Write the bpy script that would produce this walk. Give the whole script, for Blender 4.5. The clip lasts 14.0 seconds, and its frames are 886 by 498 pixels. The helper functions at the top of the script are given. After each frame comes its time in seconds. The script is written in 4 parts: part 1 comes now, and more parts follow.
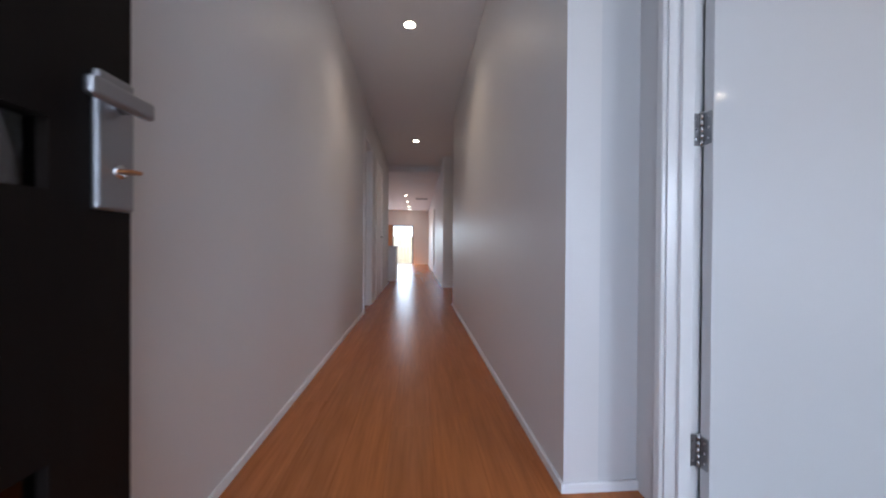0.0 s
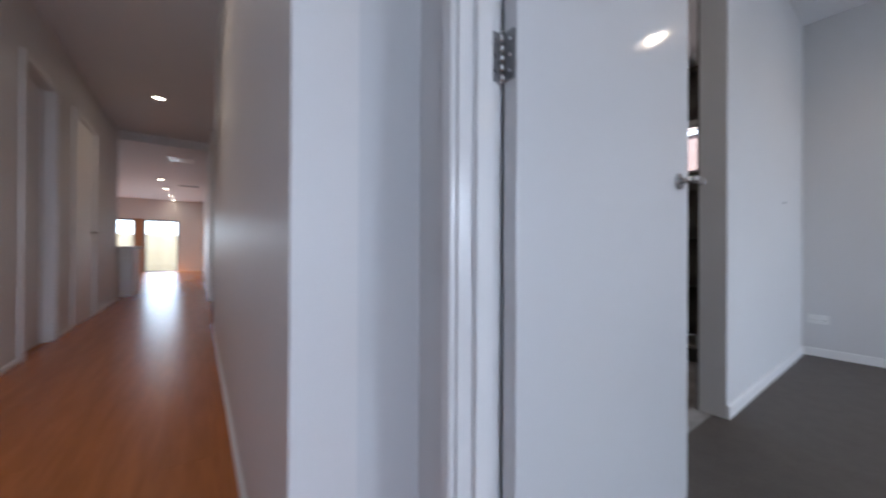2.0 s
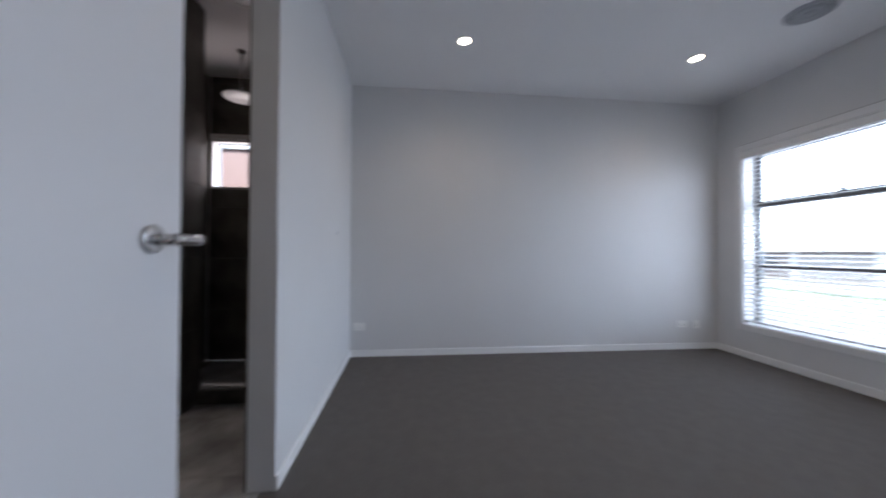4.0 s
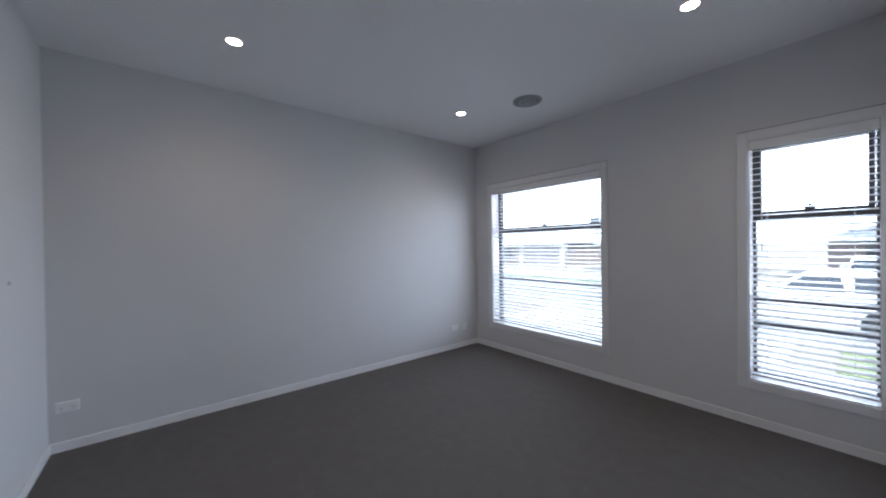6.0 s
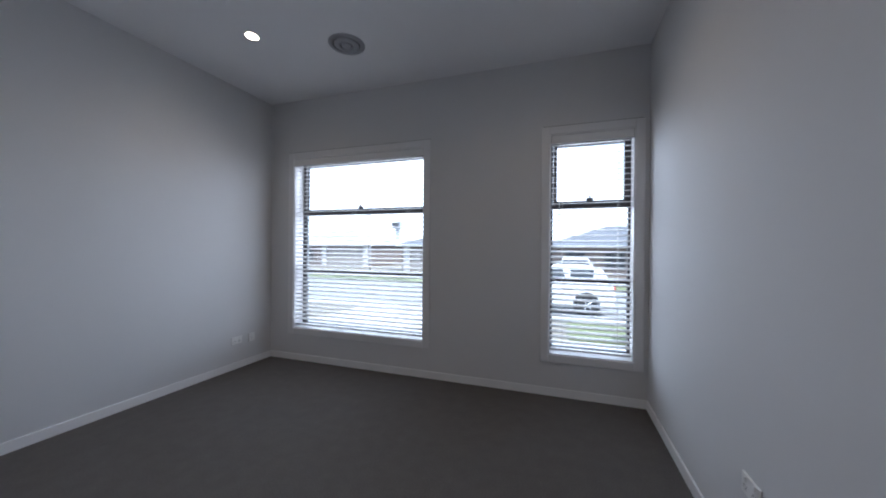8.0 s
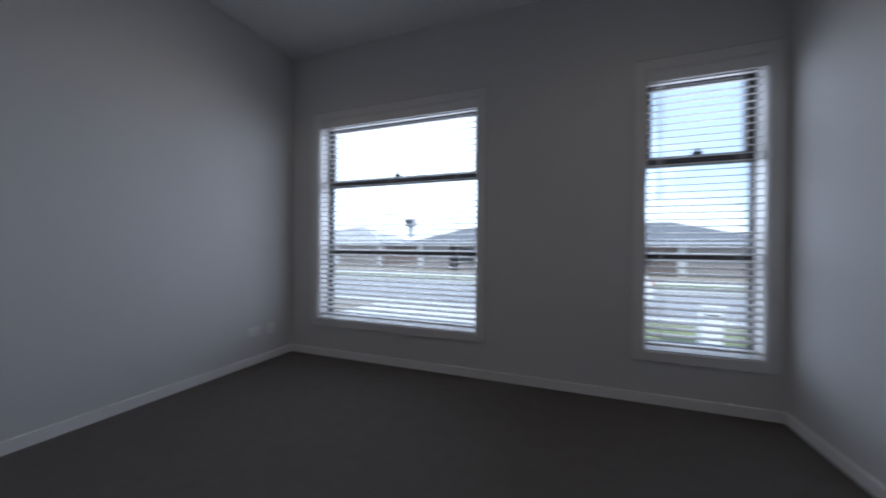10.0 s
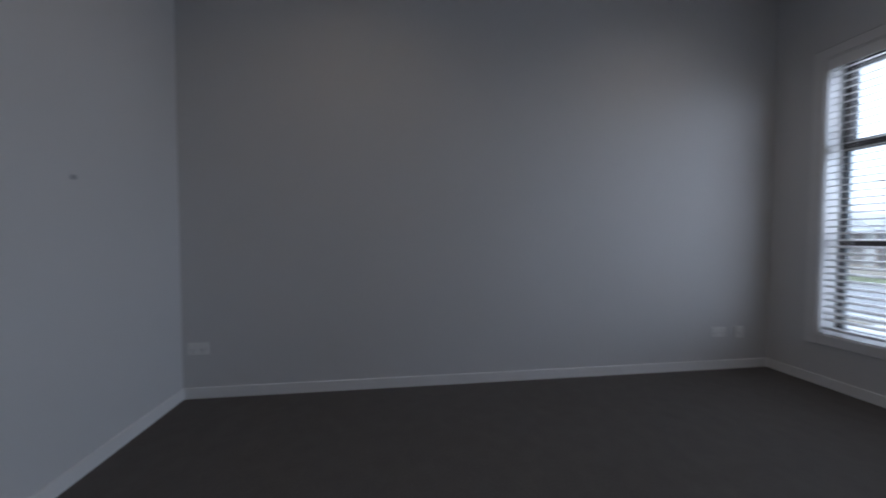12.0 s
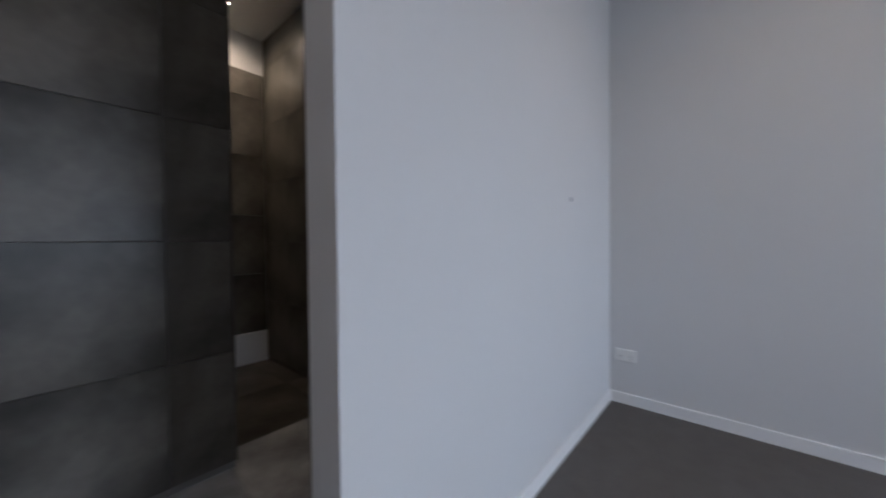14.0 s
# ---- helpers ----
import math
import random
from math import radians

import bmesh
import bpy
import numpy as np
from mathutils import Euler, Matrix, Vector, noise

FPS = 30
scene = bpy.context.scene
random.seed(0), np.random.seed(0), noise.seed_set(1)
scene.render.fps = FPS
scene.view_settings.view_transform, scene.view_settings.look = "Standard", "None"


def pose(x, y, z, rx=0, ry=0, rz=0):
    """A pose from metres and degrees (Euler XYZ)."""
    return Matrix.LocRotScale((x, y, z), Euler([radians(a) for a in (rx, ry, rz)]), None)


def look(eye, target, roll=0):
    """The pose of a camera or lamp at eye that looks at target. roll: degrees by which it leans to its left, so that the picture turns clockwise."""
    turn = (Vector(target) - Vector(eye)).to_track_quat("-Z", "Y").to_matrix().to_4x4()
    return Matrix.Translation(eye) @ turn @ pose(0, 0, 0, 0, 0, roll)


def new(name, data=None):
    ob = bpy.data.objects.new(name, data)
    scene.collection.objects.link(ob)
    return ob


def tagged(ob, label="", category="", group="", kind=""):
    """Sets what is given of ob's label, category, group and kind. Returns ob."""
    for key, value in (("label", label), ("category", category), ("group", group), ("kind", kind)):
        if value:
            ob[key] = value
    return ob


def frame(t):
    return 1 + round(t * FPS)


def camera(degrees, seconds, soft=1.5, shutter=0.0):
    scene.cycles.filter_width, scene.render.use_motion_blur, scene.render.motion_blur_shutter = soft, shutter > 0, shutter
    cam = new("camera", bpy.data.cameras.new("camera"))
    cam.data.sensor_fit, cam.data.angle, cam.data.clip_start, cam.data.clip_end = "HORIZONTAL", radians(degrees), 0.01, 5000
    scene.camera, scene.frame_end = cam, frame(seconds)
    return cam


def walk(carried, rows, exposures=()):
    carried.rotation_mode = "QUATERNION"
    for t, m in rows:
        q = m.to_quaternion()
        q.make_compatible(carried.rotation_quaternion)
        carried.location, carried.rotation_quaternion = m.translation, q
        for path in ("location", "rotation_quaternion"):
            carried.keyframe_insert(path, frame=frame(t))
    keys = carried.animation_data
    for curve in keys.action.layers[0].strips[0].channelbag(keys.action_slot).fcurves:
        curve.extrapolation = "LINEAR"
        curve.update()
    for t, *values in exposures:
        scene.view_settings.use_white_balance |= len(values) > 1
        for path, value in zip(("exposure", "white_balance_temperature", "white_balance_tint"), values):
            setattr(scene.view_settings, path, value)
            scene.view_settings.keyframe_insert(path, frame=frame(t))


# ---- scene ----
# ---- camera ----
cam = camera(104.9, 14.0, soft=1.9, shutter=0.5)
PATH = [
    (0, (0.286, 0.202, 0.868), (0.436, 2.197, 0.855), 0.4),
    (0.5, (0.316, 0.327, 0.92), (0.65, 2.299, 0.912), 0.4),
    (1, (0.416, 0.485, 0.891), (0.954, 2.411, 0.887), 0.1),
    (1.5, (0.536, 0.603, 0.862), (1.336, 2.436, 0.865), 0.4),
    (2, (0.667, 0.707, 0.847), (1.833, 2.332, 0.854), 0.3),
    (2.5, (0.806, 0.745, 0.858), (2.386, 1.97, 0.852), 0.4),
    (3, (1.009, 0.757, 0.874), (2.795, 1.657, 0.889), 0.2),
    (3.5, (1.171, 0.749, 0.918), (3.095, 1.294, 0.921), 0.6),
    (4, (1.265, 0.695, 1.056), (3.254, 0.49, 1.075), 0.4),
    (4.2, (1.277, 0.697, 1.111), (3.229, 0.262, 1.135), 0.0),
    (6.3, (1.335, 0.569, 1.372), (2.824, -0.765, 1.36), -0.2),
    (6.5, (1.39, 0.527, 1.337), (2.823, -0.868, 1.33), 0.2),
    (7, (1.541, 0.462, 1.343), (2.779, -1.108, 1.317), 0.0),
    (7.5, (1.609, 0.355, 1.294), (2.468, -1.451, 1.284), 0.5),
    (7.7, (1.677, 0.264, 1.25), (2.403, -1.599, 1.248), 0.5),
    (9.8, (2.267, -0.214, 0.999), (2.781, -2.147, 0.994), 0.5),
    (10, (2.305, -0.262, 0.979), (3.013, -2.132, 0.974), 0.5),
    (10.4, (2.482, -0.248, 0.946), (3.518, -1.958, 0.946), 0.5),
    (10.5, (2.496, -0.234, 0.955), (3.607, -1.897, 0.95), 0.3),
    (11, (2.577, -0.186, 0.898), (4.138, -1.436, 0.902), 0.9),
    (11.5, (2.522, -0.039, 0.922), (4.354, -0.842, 0.91), 0.6),
    (12, (2.574, 0.001, 0.969), (4.555, -0.267, 0.9), 0.1),
    (12.3, (2.545, 0.041, 0.963), (4.544, 0.035, 0.908), 0.2),
    (12.5, (2.55, 0.113, 0.957), (4.54, 0.297, 0.897), -0.1),
    (13, (2.507, 0.279, 0.938), (4.434, 0.811, 0.895), -0.2),
    (13.5, (2.463, 0.489, 0.96), (4.26, 1.367, 0.921), -0.2),
    (14, (2.462, 0.66, 1.001), (3.974, 1.969, 0.964), -0.5),
]
walk(cam, [(t, look(eye, aim, roll)) for t, eye, aim, roll in PATH],
     exposures=[(t, stops, 5600, 13) for t, stops in ((0, 3.5), (1, 3.5), (2, 3.32), (3, 2.95), (3.5, 3.05), (4.2, 3.0), (6.3, 2.72), (7.7, 2.45), (9.8, 1.65), (10.5, 1.4), (11.5, 1.15), (12, 1.6), (12.5, 2.58), (14, 3.04))])

# ---- world, sun and daylight ----
SUN_ELEVATION, SUN_TURN = 50.0, -62.0
world = bpy.data.worlds.new("sky")
scene.world = world
world.use_nodes = True
wn, wl = world.node_tree.nodes, world.node_tree.links
wn.clear()
w_out = wn.new("ShaderNodeOutputWorld")
w_bg = wn.new("ShaderNodeBackground")
w_sky = wn.new("ShaderNodeTexSky")
w_sky.sky_type, w_sky.sun_disc = "NISHITA", False
w_sky.sun_elevation, w_sky.sun_rotation = radians(SUN_ELEVATION), radians(SUN_TURN)
w_co = wn.new("ShaderNodeTexCoord")
w_map = wn.new("ShaderNodeMapping")
w_map.inputs["Scale"].default_value = (1.0, 1.0, 2.6)
w_map.inputs["Location"].default_value = (3.1, 1.7, 0.4)
w_cloud = wn.new("ShaderNodeTexNoise")
w_cloud.inputs["Scale"].default_value, w_cloud.inputs["Detail"].default_value = 2.1, 6.0
w_ramp = wn.new("ShaderNodeValToRGB")
w_ramp.color_ramp.elements[0].position, w_ramp.color_ramp.elements[1].position = 0.40, 0.62
w_ramp.color_ramp.elements[0].color = (0.26, 0.26, 0.26, 1)
w_mix = wn.new("ShaderNodeMix")
w_mix.data_type = "RGBA"
w_mix.inputs["B"].default_value = (9.2, 10.0, 11.0, 1)
wl.new(w_co.outputs["Generated"], w_map.inputs["Vector"])
wl.new(w_map.outputs["Vector"], w_cloud.inputs["Vector"])
# cloud bank thick to the east and low down, breaking up to blue in the west
w_xyz = wn.new("ShaderNodeSeparateXYZ")
w_low, w_rise, w_bank, w_sum = (wn.new("ShaderNodeMath") for _ in range(4))
w_low.operation, w_rise.operation, w_bank.operation, w_sum.operation = "MINIMUM", "MULTIPLY_ADD", "MULTIPLY_ADD", "ADD"
w_low.inputs[1].default_value = 0.42
w_rise.inputs[1].default_value = -1.2
w_bank.inputs[1].default_value, w_bank.inputs[2].default_value = 0.6, 0.22
wl.new(w_co.outputs["Generated"], w_xyz.inputs["Vector"])
wl.new(w_xyz.outputs["Z"], w_low.inputs[0])
wl.new(w_low.outputs[0], w_rise.inputs[0])
wl.new(w_xyz.outputs["X"], w_rise.inputs[2])
wl.new(w_rise.outputs[0], w_bank.inputs[0])
wl.new(w_bank.outputs[0], w_sum.inputs[0])
wl.new(w_cloud.outputs["Fac"], w_sum.inputs[1])
wl.new(w_sum.outputs[0], w_ramp.inputs["Fac"])
wl.new(w_ramp.outputs["Color"], w_mix.inputs["Factor"])
wl.new(w_sky.outputs["Color"], w_mix.inputs["A"])
wl.new(w_mix.outputs["Result"], w_bg.inputs["Color"])
w_bg.inputs["Strength"].default_value = 0.085
wl.new(w_bg.outputs["Background"], w_out.inputs["Surface"])

sun = new("sun", bpy.data.lights.new("sun", "SUN"))
sun.data.energy, sun.data.angle, sun.data.color = 2.0, radians(1.5), (1.0, 0.95, 0.87)
sun.matrix_world = look((0, 0, 0), (-math.sin(radians(SUN_TURN)) * math.cos(radians(SUN_ELEVATION)),
                                    -math.cos(radians(SUN_TURN)) * math.cos(radians(SUN_ELEVATION)),
                                    -math.sin(radians(SUN_ELEVATION))))
LAMP_WATTS, LAMP_COLOUR = 2.1, (1.0, 0.74, 0.48)


def daylight(name, at, towards, wide, high, watts, colour=(0.94, 0.965, 1.0)):
    """The sky's light in an opening: a sheet of light as large as the opening, shining in."""
    lamp = new(name, bpy.data.lights.new(name, "AREA"))
    lamp.data.shape, lamp.data.size, lamp.data.size_y = "RECTANGLE", wide, high
    lamp.data.energy, lamp.data.color = watts, colour
    lamp.matrix_world = look(at, tuple(a + b for a, b in zip(at, towards)))
    return lamp


# each pane of the two front windows: the upper ones see sky, the lowest one the ground
for low, high, per_area in ((1.60, 2.05, 2.2), (0.97, 1.52, 2.0), (0.385, 0.905, 1.35)):
    for middle, wide in ((3.72, 1.37), (1.56, 0.50)):
        daylight("pane_daylight", (middle, -2.906, (low + high) / 2), (0, 1, 0), wide, high - low, per_area * wide * (high - low))
daylight("front_door_daylight", (0.175, -0.24, 1.2), (0, 1, 0), 0.94, 2.3, 0.6)
daylight("rear_door_daylight", (-0.415, 16.74, 0.94), (0, -1, 0), 0.85, 1.75, 1.5)
daylight("rear_window_daylight", (-2.975, 16.74, 1.37), (0, -1, 0), 3.5, 0.9, 2.5)
daylight("shower_window_daylight", (4.9, 2.15, 1.9), (-1, 0, 0), 0.85, 0.42, 0.9, (1.0, 0.78, 0.66))


# ---- materials ----
def material(name, colour, rough=0.5, metal=0.0, grain=0.0, grain_scale=60.0, stain=0.0, stain_scale=2.0, bump=0.0,
             bump_scale=200.0, each=0.0, stretch=(1, 1, 1), coat=0.0, spec=0.5, rough_var=0.0):
    m = bpy.data.materials.new(name)
    m.use_nodes = True
    n, l = m.node_tree.nodes, m.node_tree.links
    b = n["Principled BSDF"]
    b.inputs["Roughness"].default_value, b.inputs["Metallic"].default_value = rough, metal
    b.inputs["Base Color"].default_value = (*colour, 1)
    b.inputs["Coat Weight"].default_value = coat
    b.inputs["Specular IOR Level"].default_value = spec
    co = n.new("ShaderNodeTexCoord")
    mp = n.new("ShaderNodeMapping")
    mp.inputs["Scale"].default_value = stretch
    l.new(co.outputs["Object"], mp.inputs["Vector"])
    value = None

    def add(socket, low, high):
        nonlocal value
        r = n.new("ShaderNodeMapRange")
        r.inputs["To Min"].default_value, r.inputs["To Max"].default_value = low, high
        if high - low > 0.75:
            r.inputs["From Min"].default_value, r.inputs["From Max"].default_value = 0.32, 0.68
        l.new(socket, r.inputs["Value"])
        if value is None:
            value = r.outputs["Result"]
        else:
            k = n.new("ShaderNodeMath")
            k.operation = "MULTIPLY"
            l.new(value, k.inputs[0])
            l.new(r.outputs["Result"], k.inputs[1])
            value = k.outputs[0]

    for amount, scale, detail in ((grain, grain_scale, 3.0), (stain, stain_scale, 5.0)):
        if amount:
            t = n.new("ShaderNodeTexNoise")
            t.inputs["Scale"].default_value, t.inputs["Detail"].default_value = scale, detail
            l.new(mp.outputs["Vector"], t.inputs["Vector"])
            add(t.outputs["Fac"], 1 - amount, 1 + amount)
            if rough_var and scale == stain_scale:
                q = n.new("ShaderNodeMapRange")
                q.inputs["To Min"].default_value, q.inputs["To Max"].default_value = rough - rough_var, rough + rough_var
                l.new(t.outputs["Fac"], q.inputs["Value"])
                l.new(q.outputs["Result"], b.inputs["Roughness"])
    if each:
        o = n.new("ShaderNodeObjectInfo")
        add(o.outputs["Random"], 1 - each, 1 + each)
    if value is not None:
        v = n.new("ShaderNodeVectorMath")
        v.operation = "SCALE"
        v.inputs[0].default_value = colour
        l.new(value, v.inputs["Scale"])
        l.new(v.outputs["Vector"], b.inputs["Base Color"])
    if bump:
        t = n.new("ShaderNodeTexNoise")
        t.inputs["Scale"].default_value, t.inputs["Detail"].default_value = bump_scale, 3.0
        l.new(mp.outputs["Vector"], t.inputs["Vector"])
        p = n.new("ShaderNodeBump")
        p.inputs["Strength"].default_value, p.inputs["Distance"].default_value = bump, 0.004
        l.new(t.outputs["Fac"], p.inputs["Height"])
        l.new(p.outputs["Normal"], b.inputs["Normal"])
    return m


def glass_material(name, tint=(0.93, 0.96, 0.96)):
    m = bpy.data.materials.new(name)
    m.use_nodes = True
    n, l = m.node_tree.nodes, m.node_tree.links
    n.clear()
    out, mix = n.new("ShaderNodeOutputMaterial"), n.new("ShaderNodeMixShader")
    clear, gloss, fres = n.new("ShaderNodeBsdfTransparent"), n.new("ShaderNodeBsdfGlossy"), n.new("ShaderNodeFresnel")
    clear.inputs["Color"].default_value = (*tint, 1)
    gloss.inputs["Roughness"].default_value = 0.01
    fres.inputs["IOR"].default_value = 1.45
    l.new(fres.outputs["Fac"], mix.inputs["Fac"])
    l.new(clear.outputs["BSDF"], mix.inputs[1])
    l.new(gloss.outputs["BSDF"], mix.inputs[2])
    l.new(mix.outputs["Shader"], out.inputs["Surface"])
    return m


def lamp_material(name, colour, strength):
    m = bpy.data.materials.new(name)
    m.use_nodes = True
    b = m.node_tree.nodes["Principled BSDF"]
    b.inputs["Base Color"].default_value = (0.8, 0.8, 0.8, 1)
    b.inputs["Emission Color"].default_value = (*colour, 1)
    b.inputs["Emission Strength"].default_value = strength
    return m


PAINT = material("wall_paint", (0.70, 0.70, 0.705), 0.7, grain=0.012, grain_scale=90, stain=0.035, stain_scale=1.3, bump=0.06, bump_scale=260)
# the white wall paint again, with warm lamp light tinted into its colour
WARM_LIT_PAINT = material("warm_lit_wall_paint", (0.77, 0.755, 0.748), 0.44, grain=0.012, grain_scale=90, stain=0.035, stain_scale=1.1, bump=0.06, bump_scale=260)
CEIL_PAINT = material("ceiling_paint", (0.84, 0.84, 0.85), 0.75, grain=0.01, stain=0.03, stain_scale=0.9, bump=0.05)
TRIM = material("gloss_trim_paint", (0.86, 0.86, 0.86), 0.17, stain=0.02, stain_scale=3, rough_var=0.05)
HALL_TRIM = material("hall_door_paint", (0.80, 0.785, 0.775), 0.3, stain=0.03, stain_scale=2)
WINDOW_TRIM = material("window_trim_paint", (0.79, 0.79, 0.795), 0.35, stain=0.03, stain_scale=3)
SKIRTING = material("skirting_paint", (0.88, 0.88, 0.88), 0.4, stain=0.03, stain_scale=3, spec=0.35)
DOOR_PAINT = material("gloss_door_paint", (0.70, 0.705, 0.72), 0.085, stain=0.02, stain_scale=2.5, rough_var=0.018, bump=0.006, bump_scale=30)
CARPET = material("carpet_pile", (0.141, 0.132, 0.125), 0.95, grain=0.37, grain_scale=150, stain=0.14, stain_scale=11, bump=0.9, bump_scale=260, spec=0.1)
PLANK = material("laminate_plank", (0.42, 0.138, 0.037), 0.27, grain=0.30, grain_scale=18, stain=0.34, stain_scale=5, each=0.06, stretch=(4.0, 0.22, 1), rough_var=0.0, spec=0.30)
JOINT = material("dark_joint", (0.30, 0.095, 0.028), 0.7, grain=0.1)
WALL_TILE = material("charcoal_stone_tile", (0.082, 0.076, 0.066), 0.36, grain=0.2, grain_scale=30, stain=0.85, stain_scale=2.4, each=0.10, rough_var=0.12, bump=0.05, bump_scale=80)
FLOOR_TILE = material("grey_stone_floor_tile", (0.31, 0.315, 0.32), 0.32, grain=0.15, grain_scale=30, stain=0.45, stain_scale=4.0, each=0.05, rough_var=0.1)
GROUT = material("grout", (0.16, 0.15, 0.145), 0.9, grain=0.1)
CHROME = material("brushed_chrome", (0.66, 0.66, 0.67), 0.22, 1.0, grain=0.06, grain_scale=120, stretch=(1, 8, 1))
SATIN = material("satin_nickel", (0.56, 0.55, 0.54), 0.22, 1.0, grain=0.05, grain_scale=100)
PLATE = material("dulled_chrome", (0.33, 0.33, 0.34), 0.42, 1.0, grain=0.06, grain_scale=120, stretch=(1, 8, 1))
BRASS = material("brass", (0.55, 0.25, 0.10), 0.35, 1.0, grain=0.05)
BRONZE = material("bronze_aluminium", (0.050, 0.043, 0.042), 0.38, 0.3, grain=0.06)
BLACK_GAP = material("dark_gap", (0.012, 0.012, 0.014), 0.8, grain=0.1)
DARK_DOOR = material("dark_stained_timber", (0.0065, 0.0045, 0.0035), 0.55, grain=0.35, grain_scale=25, stretch=(1, 6, 0.4), stain=0.2, spec=0.12)
SLAT = material("white_blind_slat", (0.80, 0.80, 0.80), 0.38, grain=0.02, stain=0.02)
# thin painted slats let a little daylight through
slat_nodes, slat_links = SLAT.node_tree.nodes, SLAT.node_tree.links
slat_through, slat_mix = slat_nodes.new("ShaderNodeBsdfTranslucent"), slat_nodes.new("ShaderNodeMixShader")
slat_through.inputs["Color"].default_value = (0.82, 0.82, 0.80, 1)
slat_mix.inputs["Fac"].default_value = 0.25
slat_links.new(slat_nodes["Principled BSDF"].outputs["BSDF"], slat_mix.inputs[1])
slat_links.new(slat_through.outputs["BSDF"], slat_mix.inputs[2])
slat_links.new(slat_mix.outputs["Shader"], slat_nodes["Material Output"].inputs["Surface"])
CORD = material("blind_cord", (0.75, 0.74, 0.72), 0.8, grain=0.05)
PLASTIC = material("white_plastic", (0.87, 0.87, 0.86), 0.3, grain=0.01)
VENT_GREY = material("vent_grey", (0.35, 0.36, 0.39), 0.5, grain=0.04)
GLASS = glass_material("window_glass")
CLOUDED = glass_material("door_lite_glass", (0.55, 0.56, 0.56))
BULB = lamp_material("lit_downlight", (1.0, 0.82, 0.56), 5.0)
STONE_TOP = material("white_bench_stone", (0.72, 0.71, 0.69), 0.2, grain=0.05, grain_scale=150)
CONCRETE = material("concrete", (0.40, 0.40, 0.40), 0.85, grain=0.1, grain_scale=40, stain=0.15, stain_scale=0.7, bump=0.2, bump_scale=60)
ASPHALT = material("road_asphalt", (0.20, 0.20, 0.207), 0.85, grain=0.25, grain_scale=80, stain=0.2, stain_scale=0.5, bump=0.3, bump_scale=120)
LAWN = material("lawn", (0.10, 0.115, 0.048), 0.9, grain=0.5, grain_scale=14, stain=0.4, stain_scale=0.6, bump=0.9, bump_scale=40)
EARTH = material("dry_ground", (0.17, 0.15, 0.12), 0.95, grain=0.3, grain_scale=20, stain=0.3, stain_scale=0.2, bump=0.5, bump_scale=30)
BRICK = material("house_brick", (0.13, 0.10, 0.085), 0.85, grain=0.25, grain_scale=12, stain=0.15, stain_scale=0.6, bump=0.3, bump_scale=30)
BRICK_PALE = material("pale_render", (0.40, 0.39, 0.38), 0.8, grain=0.08, grain_scale=20, stain=0.1, stain_scale=0.5)
BRICK_RED = material("neighbour_brick", (0.24, 0.155, 0.13), 0.85, grain=0.2, grain_scale=14, stain=0.15, stain_scale=0.8)
ROOF = material("grey_roof_tile", (0.13, 0.135, 0.15), 0.7, grain=0.2, grain_scale=6, stain=0.15, stain_scale=0.4, bump=0.4, bump_scale=14)
ROOF_PALE = material("pale_roof_tile", (0.34, 0.345, 0.36), 0.7, grain=0.2, grain_scale=6, stain=0.15, stain_scale=0.4, bump=0.4, bump_scale=14)
GARAGE = material("garage_door_paint", (0.21, 0.185, 0.165), 0.55, grain=0.06, stain=0.1, stain_scale=0.8)
FASCIA = material("white_fascia", (0.7, 0.7, 0.69), 0.5, grain=0.03)
CAR_PAINT = material("white_car_paint", (0.62, 0.62, 0.63), 0.25, coat=0.8, grain=0.01)
CAR_GLASS = material("dark_car_glass", (0.02, 0.023, 0.026), 0.06, grain=0.05)
RUBBER = material("tyre_rubber", (0.018, 0.018, 0.018), 0.85, grain=0.2)
RED_LENS = material("red_lens", (0.42, 0.02, 0.02), 0.15, grain=0.1)
FENCE_WOOD = material("pine_fence", (0.50, 0.37, 0.21), 0.8, grain=0.2, grain_scale=30, stain=0.2, stain_scale=2, each=0.15, stretch=(3, 3, 0.3))
TIMBER = material("timber_post", (0.45, 0.25, 0.13), 0.5, grain=0.2, grain_scale=20, stretch=(3, 3, 0.3))
BARK = material("bark", (0.13, 0.10, 0.075), 0.9, grain=0.3, grain_scale=30, bump=0.6, bump_scale=40)
LEAF = material("yellow_green_leaf", (0.17, 0.17, 0.045), 0.6, grain=0.3, grain_scale=9)
LEAF_DARK = material("green_leaf", (0.055, 0.09, 0.03), 0.6, grain=0.3, grain_scale=9)


# ---- builders ----
def box(bm, x0, y0, z0, x1, y1, z1, bevel=0.0, seg=2):
    got = bmesh.ops.create_cube(bm, size=1.0, matrix=Matrix.Translation(((x0 + x1) / 2, (y0 + y1) / 2, (z0 + z1) / 2))
                                @ Matrix.Diagonal((abs(x1 - x0), abs(y1 - y0), abs(z1 - z0), 1)))
    if bevel:
        edges = list({e for v in got["verts"] for e in v.link_edges})
        bmesh.ops.bevel(bm, geom=edges, offset=bevel, segments=seg, profile=0.5, affect="EDGES")
    return bm


def one_box(x0, y0, z0, x1, y1, z1, bevel=0.0, seg=2):
    return box(bmesh.new(), x0, y0, z0, x1, y1, z1, bevel, seg)


